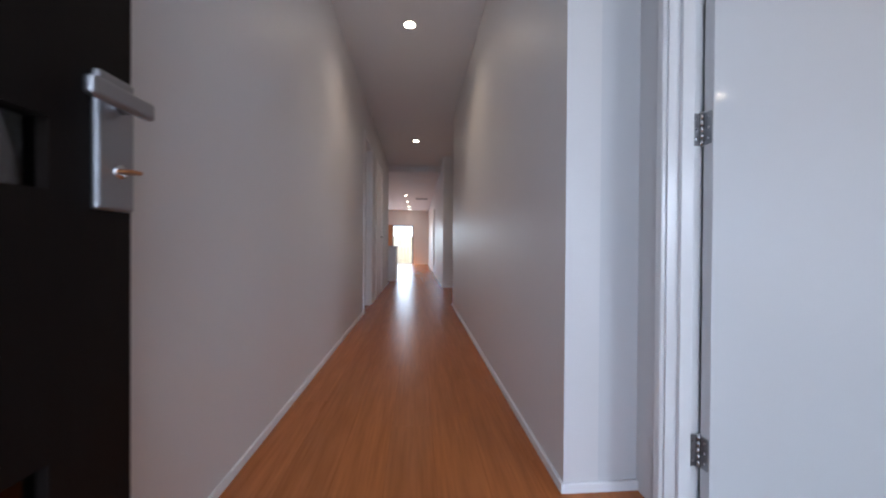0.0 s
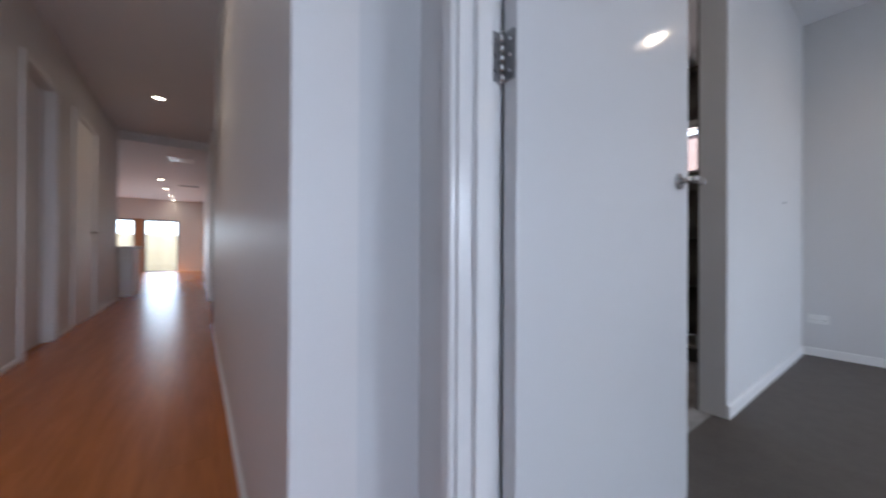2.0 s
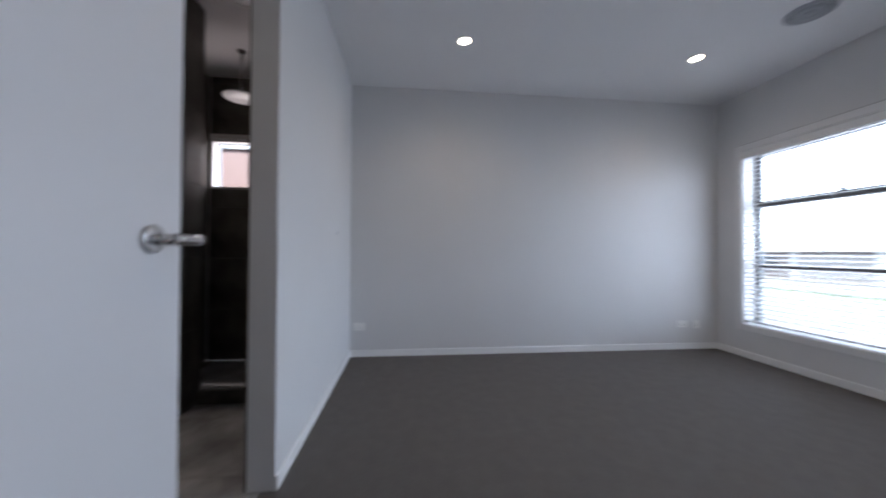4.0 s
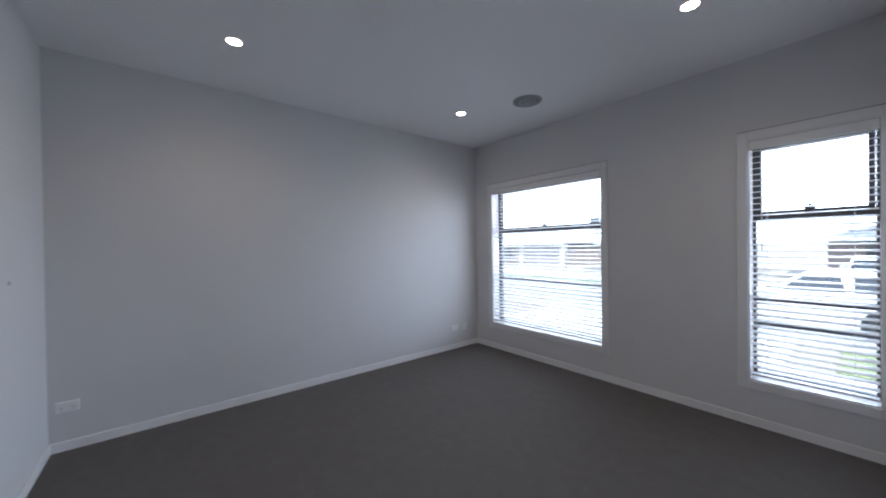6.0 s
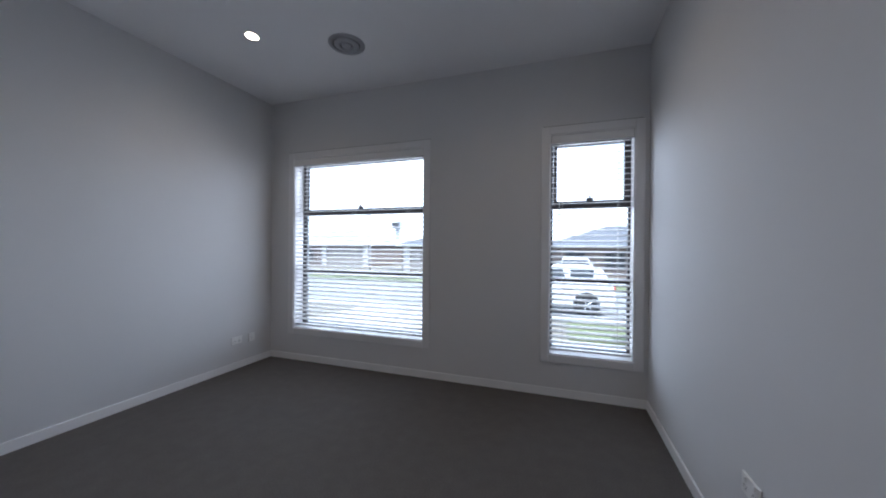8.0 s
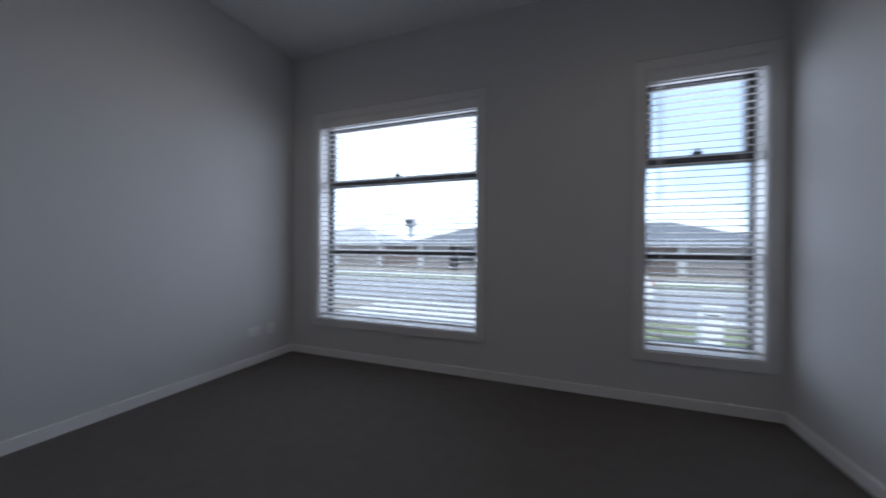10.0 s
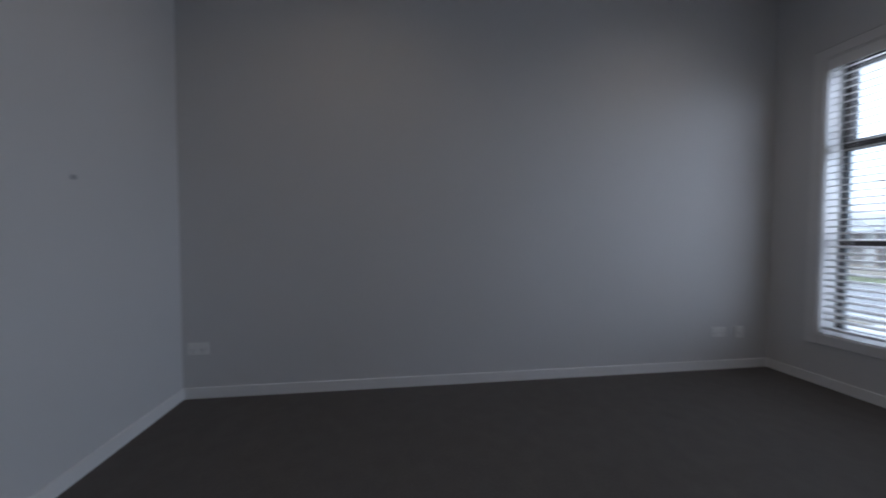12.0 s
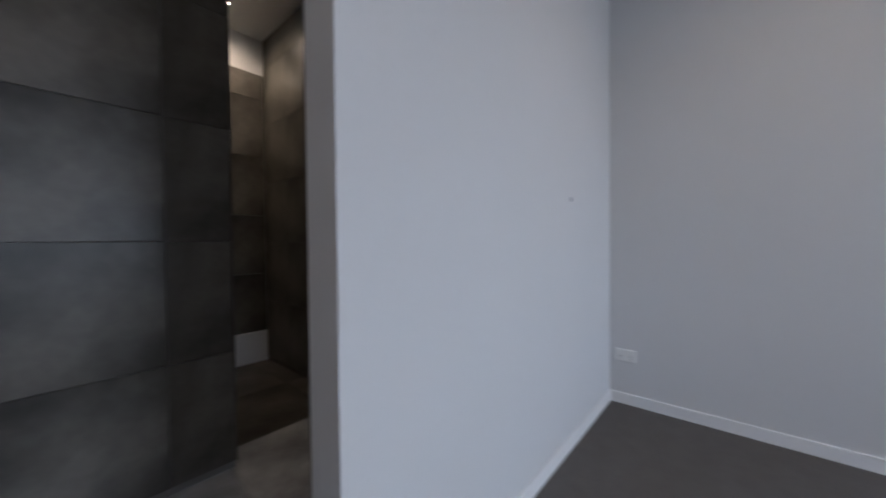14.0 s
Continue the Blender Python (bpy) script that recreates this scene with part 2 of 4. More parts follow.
def cyl(bm, at, axis, r0, r1, length, seg=24, bevel=0.0):
    turn = Vector((0, 0, 1)).rotation_difference(Vector(axis)).to_matrix().to_4x4()
    got = bmesh.ops.create_cone(bm, cap_ends=True, segments=seg, radius1=r0, radius2=r1, depth=length,
                                matrix=Matrix.Translation(at) @ turn @ Matrix.Translation((0, 0, length / 2)))
    if bevel:
        rim = [e for e in {e for v in got["verts"] for e in v.link_edges} if any(len(f.verts) > 4 for f in e.link_faces)]
        bmesh.ops.bevel(bm, geom=rim, offset=bevel, segments=2, profile=0.5, affect="EDGES")
    return bm


def ring(bm, at, r_in, r_out, z0, z1, seg=32):
    """A flat ring about the z axis, with rounded shoulders."""
    prof = [(r_in, z1), (r_in, z0), (r_in + (r_out - r_in) * 0.3, z0 - 0.002), (r_out - 0.004, z0), (r_out, z0 + 0.004), (r_out, z1)]
    rows = [[bm.verts.new((at[0] + r * math.cos(2 * math.pi * i / seg), at[1] + r * math.sin(2 * math.pi * i / seg), z)) for r, z in prof] for i in range(seg)]
    for i in range(seg):
        a, b = rows[i], rows[(i + 1) % seg]
        for k in range(len(prof)):
            j = (k + 1) % len(prof)
            bm.faces.new((a[k], a[j], b[j], b[k]))
    bmesh.ops.recalc_face_normals(bm, faces=bm.faces[:])
    return bm


def tube(bm, points, radius, seg=12):
    """A round bar through points."""
    loops = []
    pts = [Vector(p) for p in points]
    for i, p in enumerate(pts):
        way = (pts[min(i + 1, len(pts) - 1)] - pts[max(i - 1, 0)]).normalized()
        side = way.orthogonal().normalized() if not loops else (loops[-1][1] - way * loops[-1][1].dot(way)).normalized()
        other = way.cross(side)
        loops.append(([bm.verts.new(p + radius * (side * math.cos(a) + other * math.sin(a))) for a in (2 * math.pi * k / seg for k in range(seg))], side))
    for (a, _), (b, _) in zip(loops, loops[1:]):
        for k in range(seg):
            bm.faces.new((a[k], a[(k + 1) % seg], b[(k + 1) % seg], b[k]))
    bm.faces.new(loops[0][0][::-1])
    bm.faces.new(loops[-1][0])
    return bm


def mesh_of(bm, mat, name, smooth=False):
    me = bpy.data.meshes.new(name)
    bm.normal_update()
    bm.to_mesh(me)
    bm.free()
    if mat:
        me.materials.append(mat)
    if smooth:
        for p in me.polygons:
            p.use_smooth = True
    return me


def part(name, bm, mat, parent, label="", smooth=False):
    ob = new(name, mesh_of(bm, mat, name, smooth))
    ob.parent = parent
    if parent is not None:
        ob.matrix_parent_inverse = parent.matrix_basis.inverted()
    if label:
        tagged(ob, label)
    return ob


def piece(name, me, parent, at):
    ob = new(name, me)
    ob.parent = parent
    ob.location = at
    return ob


def thing(name, label, category, group="", at=(0, 0, 0), kind=""):
    ob = new(name)
    ob.empty_display_size = 0.1
    ob.location = at
    bpy.context.view_layer.update()
    return tagged(ob, label, category, group, kind)


def setting(name, bm, mat, label, category=""):
    return tagged(part(name, bm, mat, None), label, category or name.split("_")[0], "", "structure")


def wall(name, x0, x1, y0, y1, z1, label, mat=None, holes=(), z0=0.0):
    """An upright slab; holes: (from, to, low, high) along its longer side."""
    bm = bmesh.new()
    along_x = (x1 - x0) > (y1 - y0)
    a0, a1 = (x0, x1) if along_x else (y0, y1)

    def put(p, q, lo, hi):
        if q - p > 1e-4 and hi - lo > 1e-4:
            box(bm, p, y0, lo, q, y1, hi) if along_x else box(bm, x0, p, lo, x1, q, hi)

    at = a0
    for p, q, lo, hi in sorted(holes):
        put(at, p, z0, z1)
        put(p, q, z0, lo)
        put(p, q, hi, z1)
        at = q
    put(at, a1, z0, z1)
    return setting(name, bm, mat or PAINT, label, "wall")


def skirting(name, x0, y0, x1, y1, side, label="white painted timber skirting along the wall foot", h=0.066, d=0.012):
    """A board from (x0, y0) to (x1, y1) that stands d proud towards side."""
    bm = bmesh.new()
    sx, sy = side
    box(bm, min(x0, x1, x0 + sx * d), min(y0, y1, y0 + sy * d), 0, max(x0, x1, x0 + sx * d), max(y0, y1, y0 + sy * d), h)
    top = [e for e in bm.edges if all(v.co.z > h - 1e-4 for v in e.verts)]
    bmesh.ops.bevel(bm, geom=top, offset=0.004, segments=2, profile=0.5, affect="EDGES")
    return setting(name, bm, SKIRTING, label, "baseboard")


# ---- large structure: front bedroom ----
H = 2.74
EAST, NORTH, SOUTH, WEST = 4.77, 1.27, -2.765, 1.154
BIG, SMALL, SILL, HEAD = (2.972, 4.468), (1.246, 1.874), 0.332, 2.128

setting("floor_bedroom", box(one_box(WEST - 0.005, SOUTH, -0.12, EAST, NORTH + 0.06, 0.0), 1.0605, 0.356, -0.12, WEST - 0.005, 1.224, 0.0), CARPET, "dark grey-brown cut pile carpet over the bedroom floor", "carpet")
setting("ceiling_bedroom", one_box(WEST, SOUTH, H, EAST, NORTH, H + 0.1), CEIL_PAINT, "flat white painted plaster ceiling of the bedroom", "ceiling")
wall("wall_south", 1.06, 4.97, -3.0, SOUTH, H, "white painted front wall with a wide and a narrow window", holes=((*BIG, SILL, HEAD), (*SMALL, SILL, HEAD)))
wall("wall_east", EAST, 4.97, SOUTH, 3.9, H, "plain white painted plaster side wall of the bedroom", holes=((1.7, 2.605, 1.66, 2.14),))
wall("wall_west", 1.06, WEST, SOUTH, 1.343, H, "white painted wall between entry and bedroom with a doorway", holes=((0.355, 1.225, 0.0, 2.365),))
wall("wall_north", WEST, EAST, NORTH, 1.389, H, "white painted wall with a square-set opening to the ensuite", holes=((2.03, 2.841, 0.0, 2.38),))
skirting("baseboard_east", EAST, SOUTH, EAST, NORTH, (-1, 0))
skirting("baseboard_south", WEST, SOUTH, EAST - 0.012, SOUTH, (0, 1))
skirting("baseboard_north", 2.841, NORTH, EAST - 0.012, NORTH, (0, -1))
skirting("baseboard_north_stub", WEST + 0.012, NORTH, 2.03, NORTH, (0, -1))
skirting("baseboard_west", WEST, SOUTH + 0.012, WEST, 0.28, (1, 0))

# ---- entry, hall and living room ----
LEFT, RIGHT = -0.385, 0.796
HALL_END, LIVING_H, FAR = 8.15, 2.6, 16.6
HALL_FLOOR = 0.022  # laminate laid over the slab
wall("wall_hall_left", LEFT - 0.12, LEFT, -0.1, HALL_END, H, "long off-white painted hallway wall with two doorways", WARM_LIT_PAINT, ((4.53, 5.23, 0, 2.26), (5.78, 6.67, 0, 2.26)))
wall("wall_hall_right", RIGHT, 0.92, 1.343, 5.10, H, "long off-white painted hallway wall beside the entry recess", WARM_LIT_PAINT)
wall("wall_recess", 0.92, WEST, 1.343, 1.44, H, "short white painted return wall beside the bedroom door", PAINT)
wall("wall_front", LEFT - 0.12, 1.06, -0.22, -0.1, H, "white painted wall around the open front door", WARM_LIT_PAINT, ((-0.315, 0.665, 0, 2.4),))
wall("wall_side_passage", 0.92, 2.4, 4.98, 5.10, H, "off-white painted wall of the side passage", WARM_LIT_PAINT)
wall("wall_side_passage_far", 0.81, 2.4, 7.22, 7.34, H, "off-white painted wall end facing up the hallway", WARM_LIT_PAINT)
wall("wall_side_passage_end", 2.4, 2.5, 4.98, 7.34, H, "off-white painted end wall of the side passage", WARM_LIT_PAINT)
wall("wall_living_right", 0.81, 0.93, 7.34, FAR, H, "long off-white painted living room wall", WARM_LIT_PAINT, ((10.6, 11.5, 0, 2.1),))
wall("wall_living_near", -5.0, LEFT - 0.12, HALL_END - 0.12, HALL_END, H, "off-white painted kitchen wall behind the hallway", WARM_LIT_PAINT)
wall("wall_living_left", -5.12, -5.0, HALL_END - 0.12, FAR, H, "off-white painted side wall of the living room", WARM_LIT_PAINT)
wall("wall_far", -5.12, 0.93, FAR, FAR + 0.2, H, "off-white painted end wall with a glazed door and window", WARM_LIT_PAINT, ((-4.8, -1.15, 0.86, 1.88), (-0.90, 0.07, 0.0, 1.88)))
wall("wall_alcove", 0.93, 1.6, 11.5, 11.6, H, "off-white painted wall inside a side room", WARM_LIT_PAINT)
wall("wall_alcove_end", 1.5, 1.6, 10.4, 11.5, H, "off-white painted wall at the end of a side room", WARM_LIT_PAINT)
setting("ceiling_hall", one_box(LEFT, -0.1, H, 1.06, HALL_END, H + 0.1), CEIL_PAINT, "white painted hallway ceiling with round downlights", "ceiling")
setting("ceiling_passage", box(one_box(1.06, 1.343, H + 0.002, 2.4, HALL_END, H + 0.1), 0.93, 10.4, H, 1.6, 11.6, H + 0.1), CEIL_PAINT, "white painted ceiling of the side passage", "ceiling")
setting("ceiling_living", one_box(-5.0, HALL_END, LIVING_H, 0.81, FAR, LIVING_H + 0.1), CEIL_PAINT, "lower white painted ceiling of the living room", "ceiling")
setting("wall_bulkhead", one_box(LEFT, HALL_END - 0.02, LIVING_H + 0.1, 0.81, HALL_END + 0.1, H), CEIL_PAINT, "white bulkhead where the living room ceiling drops", "wall")
hall_floor = setting("floor_hall", box(one_box(-5.0, -0.1, -0.12, 1.06, FAR, HALL_FLOOR - 0.012), 1.06, 5.10, -0.12, 2.4, 7.22, HALL_FLOOR - 0.012), JOINT, "orange-brown timber-look laminate floor running down the hallway", "floor")
skirting("baseboard_hall_left", LEFT, -0.1, LEFT, 4.48, (1, 0), h=0.055)
skirting("baseboard_hall_left_mid", LEFT, 5.28, LEFT, 5.73, (1, 0), h=0.055)
skirting("baseboard_hall_left_far", LEFT, 6.72, LEFT, HALL_END, (1, 0), h=0.055)
skirting("baseboard_hall_right", RIGHT, 1.343, RIGHT, 5.10, (-1, 0), h=0.055)
skirting("baseboard_recess", RIGHT - 0.012, 1.343, 1.06, 1.343, (0, -1), h=0.055)
skirting("baseboard_entry", 1.06, -0.1, 1.06, 0.28, (-1, 0), h=0.055)
skirting("baseboard_living_right", 0.81, 7.22, 0.81, 10.55, (-1, 0))
skirting("baseboard_living_right_far", 0.81, 11.55, 0.81, FAR, (-1, 0))
skirting("baseboard_passage", 0.798, 7.22, 2.4, 7.22, (0, -1))
skirting("baseboard_far", 0.07, FAR, 0.81, FAR, (0, -1))

# ---- ensuite ----
wall("wall_ensuite_front", 1.3, 2.99, 2.37, 2.47, H, "charcoal stone tiled wall facing the ensuite opening", GROUT)
wall("wall_ensuite_nib", 3.6, 3.80, 2.135, 2.235, H, "charcoal stone tiled nib beside the shower", GROUT)
wall("wall_toilet_east", 3.70, 3.80, 2.235, 3.76, H, "charcoal stone tiled wall of the inner room", GROUT)
wall("wall_toilet_north", 1.9, EAST, 3.76, 3.9, H, "grey tiled end wall with white plaster above", PAINT)
wall("wall_toilet_west", 1.9, 2.0, 2.47, 3.76, H, "white plaster side wall of the inner room", PAINT)
wall("wall_shower_north", 3.80, EAST, 2.63, 2.73, H, "charcoal stone tiled shower wall", GROUT)
wall("wall_ensuite_west", 1.2, 1.3, 1.389, 2.47, H, "white painted end wall of the ensuite", PAINT)
setting("ceiling_ensuite", one_box(1.2, 1.389, H, EAST, 3.8, H + 0.1), CEIL_PAINT, "white painted plaster ceiling of the ensuite", "ceiling")
ens_floor = setting("floor_ensuite", one_box(1.2, NORTH + 0.06, -0.12, EAST, 3.8, -0.012), GROUT, "pale grey stone tiled ensuite floor", "floor")


# ---- doors and their frames ----
def lever_parts(door, x, y, z, face, way, reach=1.0):
    """A lever on the face of a door that looks along face; the lever points along way."""
    f, w = Vector(face), Vector(way)
    at = Vector((x, y, z))
    handle = part("handle", cyl(bmesh.new(), at, f, 0.027, 0.026, 0.009, 32, 0.002), SATIN, door, "satin nickel lever handle on a round rose", True)
    part("spindle", cyl(bmesh.new(), at + f * 0.009, f, 0.010, 0.010, 0.030, 20), SATIN, handle, "", True)
    tip = at + f * 0.045
    part("lever", tube(bmesh.new(), [tip - w * 0.004, tip + w * 0.012 * reach, tip + w * 0.05 * reach + f * 0.004, tip + w * 0.085 * reach + f * 0.003, tip + w * 0.108 * reach - f * 0.002], 0.0112), SATIN, handle, "", True)
    return handle


def rounded_plate(bm, origin, along, out, width, high, thick, r=0.008):
    """A thin plate from origin, width along one way and high in z, with rounded outer corners."""
    o, u, n = Vector(origin), Vector(along), Vector(out)
    line = [(0.0, 0.0)]
    line += [(width - r + r * math.cos(a), r + r * math.sin(a)) for a in (radians(-90 + 18 * k) for k in range(6))]
    line += [(width - r + r * math.cos(a), high - r + r * math.sin(a)) for a in (radians(18 * k) for k in range(6))]
    line += [(0.0, high)]
    back = [bm.verts.new(o + u * p + Vector((0, 0, q))) for p, q in line]
    front = [bm.verts.new(v.co + n * thick) for v in back]
    count = len(line)
    for k in range(count):
        bm.faces.new((back[k], back[(k + 1) % count], front[(k + 1) % count], front[k]))
    bm.faces.new(front)
    bm.faces.new(back[::-1])
    bmesh.ops.recalc_face_normals(bm, faces=bm.faces[:])
    return bm


def hinge(door, x, y, z, h=0.10):
    """A butt hinge in the gap between jamb and open leaf: two plates and a five-knuckle barrel."""
    barrel = bmesh.new()
    for k in range(5):
        cyl(barrel, (x, y, z + k * h / 5 + 0.0006), (0, 0, 1), 0.0068, 0.0068, h / 5 - 0.0012, 16)
    for e in (-0.003, h - 0.001):
        cyl(barrel, (x, y, z + e), (0, 0, 1), 0.0055, 0.0055, 0.004, 16)
    knuckle = part("hinge", barrel, SATIN, door, "worn satin steel butt hinge", True)
    part("hinge_leaf", rounded_plate(bmesh.new(), (x - 0.003, 1.2048, z), (-1, 0, 0), (0, -1, 0), 0.029, h, 0.0025), PLATE, knuckle)
    part("hinge_leaf", rounded_plate(bmesh.new(), (1.1708, y - 0.004, z), (0, -1, 0), (-1, 0, 0), 0.030, h, 0.0025), PLATE, knuckle)
    for k in (0.018, 0.05, 0.082):
        part("screw", cyl(bmesh.new(), (x - 0.018, 1.2023, z + k * h / 0.1), (0, -1, 0), 0.004, 0.0035, 0.0012, 10), CHROME, knuckle)
        part("screw", cyl(bmesh.new(), (1.1683, y - 0.02, z + k * h / 0.1), (-1, 0, 0), 0.004, 0.0035, 0.0012, 10), CHROME, knuckle)


def jamb_set(name, label, x0, x1, y0, y1, top, cover=0.065, mat=TRIM):
    """Lining and architraves of a doorway through a wall from x0 to x1, between y0 and y1."""
    fr = thing(name, label, "door frame", kind="structure")
    for a, b in ((y0 - 0.02, y0), (y1, y1 + 0.02)):
        part("jamb", one_box(x0 - 0.001, a, 0, x1 + 0.001, b, top), mat, fr)
    part("head", one_box(x0 - 0.001, y0 - 0.02, top, x1 + 0.001, y1 + 0.02, top + 0.02), mat, fr)
    for xa, xb in ((x0 - 0.016, x0), (x1, x1 + 0.016)):
        for a, b in ((y0 - cover, y0 - 0.006), (y1 + 0.006, y1 + cover)):
            part("architrave", one_box(xa, a, 0, xb, b, top + 0.006, 0.004), mat, fr)
        part("architrave", one_box(xa, y0 - cover, top + 0.0065, xb, y1 + cover, top + cover, 0.004), mat, fr)
    return fr


frame_bed = jamb_set("door_frame_1", "white gloss painted door lining and architraves", 1.06, 1.163, 0.375, 1.205, 2.345, 0.034)
part("stop", one_box(1.095, 1.193, 0, 1.135, 1.2055, 2.345, 0.002), TRIM, frame_bed)
part("stop", one_box(1.095, 0.3745, 0, 1.135, 0.387, 2.345, 0.002), TRIM, frame_bed)
bed_door = thing("door_1", "white gloss flush bedroom door standing open", "door", at=(1.18, 1.205, 0), kind="structure")
part("leaf", one_box(1.171, 1.164, 0.012, 2.024, 1.199, 2.335, 0.002), DOOR_PAINT, bed_door)
lever_parts(bed_door, 1.940, 1.164, 1.076, (0, -1, 0), (1, 0, 0), 0.66)
lever_parts(bed_door, 1.940, 1.199, 1.076, (0, 1, 0), (1, 0, 0), 0.66)
part("latch_plate", one_box(2.0235, 1.171, 1.03, 2.0252, 1.192, 1.12), SATIN, bed_door)
for z in (0.187, 1.188, 2.08):
    hinge(bed_door, 1.1655, 1.2000, z)

front_frame = thing("door_frame_2", "dark stained timber front door frame", "door frame", kind="structure")
for a, b in ((-0.384, -0.315), (0.665, 0.705)):
    part("jamb", one_box(a, -0.225, 0, b, -0.095, 2.4, 0.003), DARK_DOOR, front_frame)
part("head", one_box(-0.35, -0.225, 2.37, 0.705, -0.095, 2.41, 0.003), DARK_DOOR, front_frame)
front_door = thing("door_2", "dark stained timber front door standing open against the wall", "door", at=(-0.29, -0.04, 0), kind="structure")
FX0, FX1, FY0, FY1 = -0.292, -0.252, -0.03, 0.885
leaf_bm = bmesh.new()
LITE_Y, LITES = (0.22, 0.742), ((0.44, 0.545), (0.948, 1.055), (1.455, 1.56), (1.96, 2.065))
box(leaf_bm, FX0, FY0, 0.032, FX1, LITE_Y[0], 2.36)
box(leaf_bm, FX0, LITE_Y[1], 0.032, FX1, FY1, 2.36)
lo = 0.032
for a, b in (*LITES, (2.36, 2.36)):
    box(leaf_bm, FX0, LITE_Y[0], lo, FX1, LITE_Y[1], a)
    lo = b
part("leaf", leaf_bm, DARK_DOOR, front_door)
for a, b in LITES:
    part("lite", one_box(FX0 + 0.016, LITE_Y[0], a, FX0 + 0.022, LITE_Y[1], b), CLOUDED, front_door, "frosted glass strip in the door")
plate = part("handle_plate", one_box(FX1, 0.803, 0.926, FX1 + 0.015, 0.876, 1.16, 0.006, 3), PLATE, front_door, "brushed chrome long handle plate")
part("spindle", cyl(bmesh.new(), (FX1 + 0.013, 0.846, 1.108), (1, 0, 0), 0.011, 0.011, 0.035, 20), CHROME, plate, "", True)
part("lever", one_box(FX1 + 0.040, 0.745, 1.092, FX1 + 0.058, 0.868, 1.124, 0.0075, 4), PLATE, plate)
part("lock_cylinder", cyl(bmesh.new(), (FX1 + 0.013, 0.842, 0.995), (1, 0, 0), 0.012, 0.012, 0.006, 20), CHROME, plate, "", True)
part("key", one_box(FX1 + 0.019, 0.832, 0.992, FX1 + 0.045, 0.854, 0.998, 0.001, 1), BRASS, plate, "brass key in the lock")


def closed_door(name, y0, y1, top, x_face, label, handle_y):
    fr = jamb_set(name.replace("door", "door_frame"), "white painted hallway door frame", LEFT - 0.12, LEFT, y0, y1, top, 0.065, HALL_TRIM)
    d = thing(name, label, "door", at=(x_face, y0, 0), kind="structure")
    part("leaf", one_box(x_face - 0.035, y0 + 0.003, 0.012, x_face, y1 - 0.003, top - 0.003, 0.002), HALL_TRIM, d)
    if handle_y:
        lever_parts(d, x_face, handle_y, 1.04, (1, 0, 0), (0, -1, 0))
    return d


closed_door("door_3", 4.55, 5.21, 2.24, LEFT - 0.075, "white painted hallway door set back in its frame", None)
closed_door("door_4", 5.80, 6.65, 2.24, LEFT - 0.004, "white flush hallway door with a lever handle, closed", 6.585)


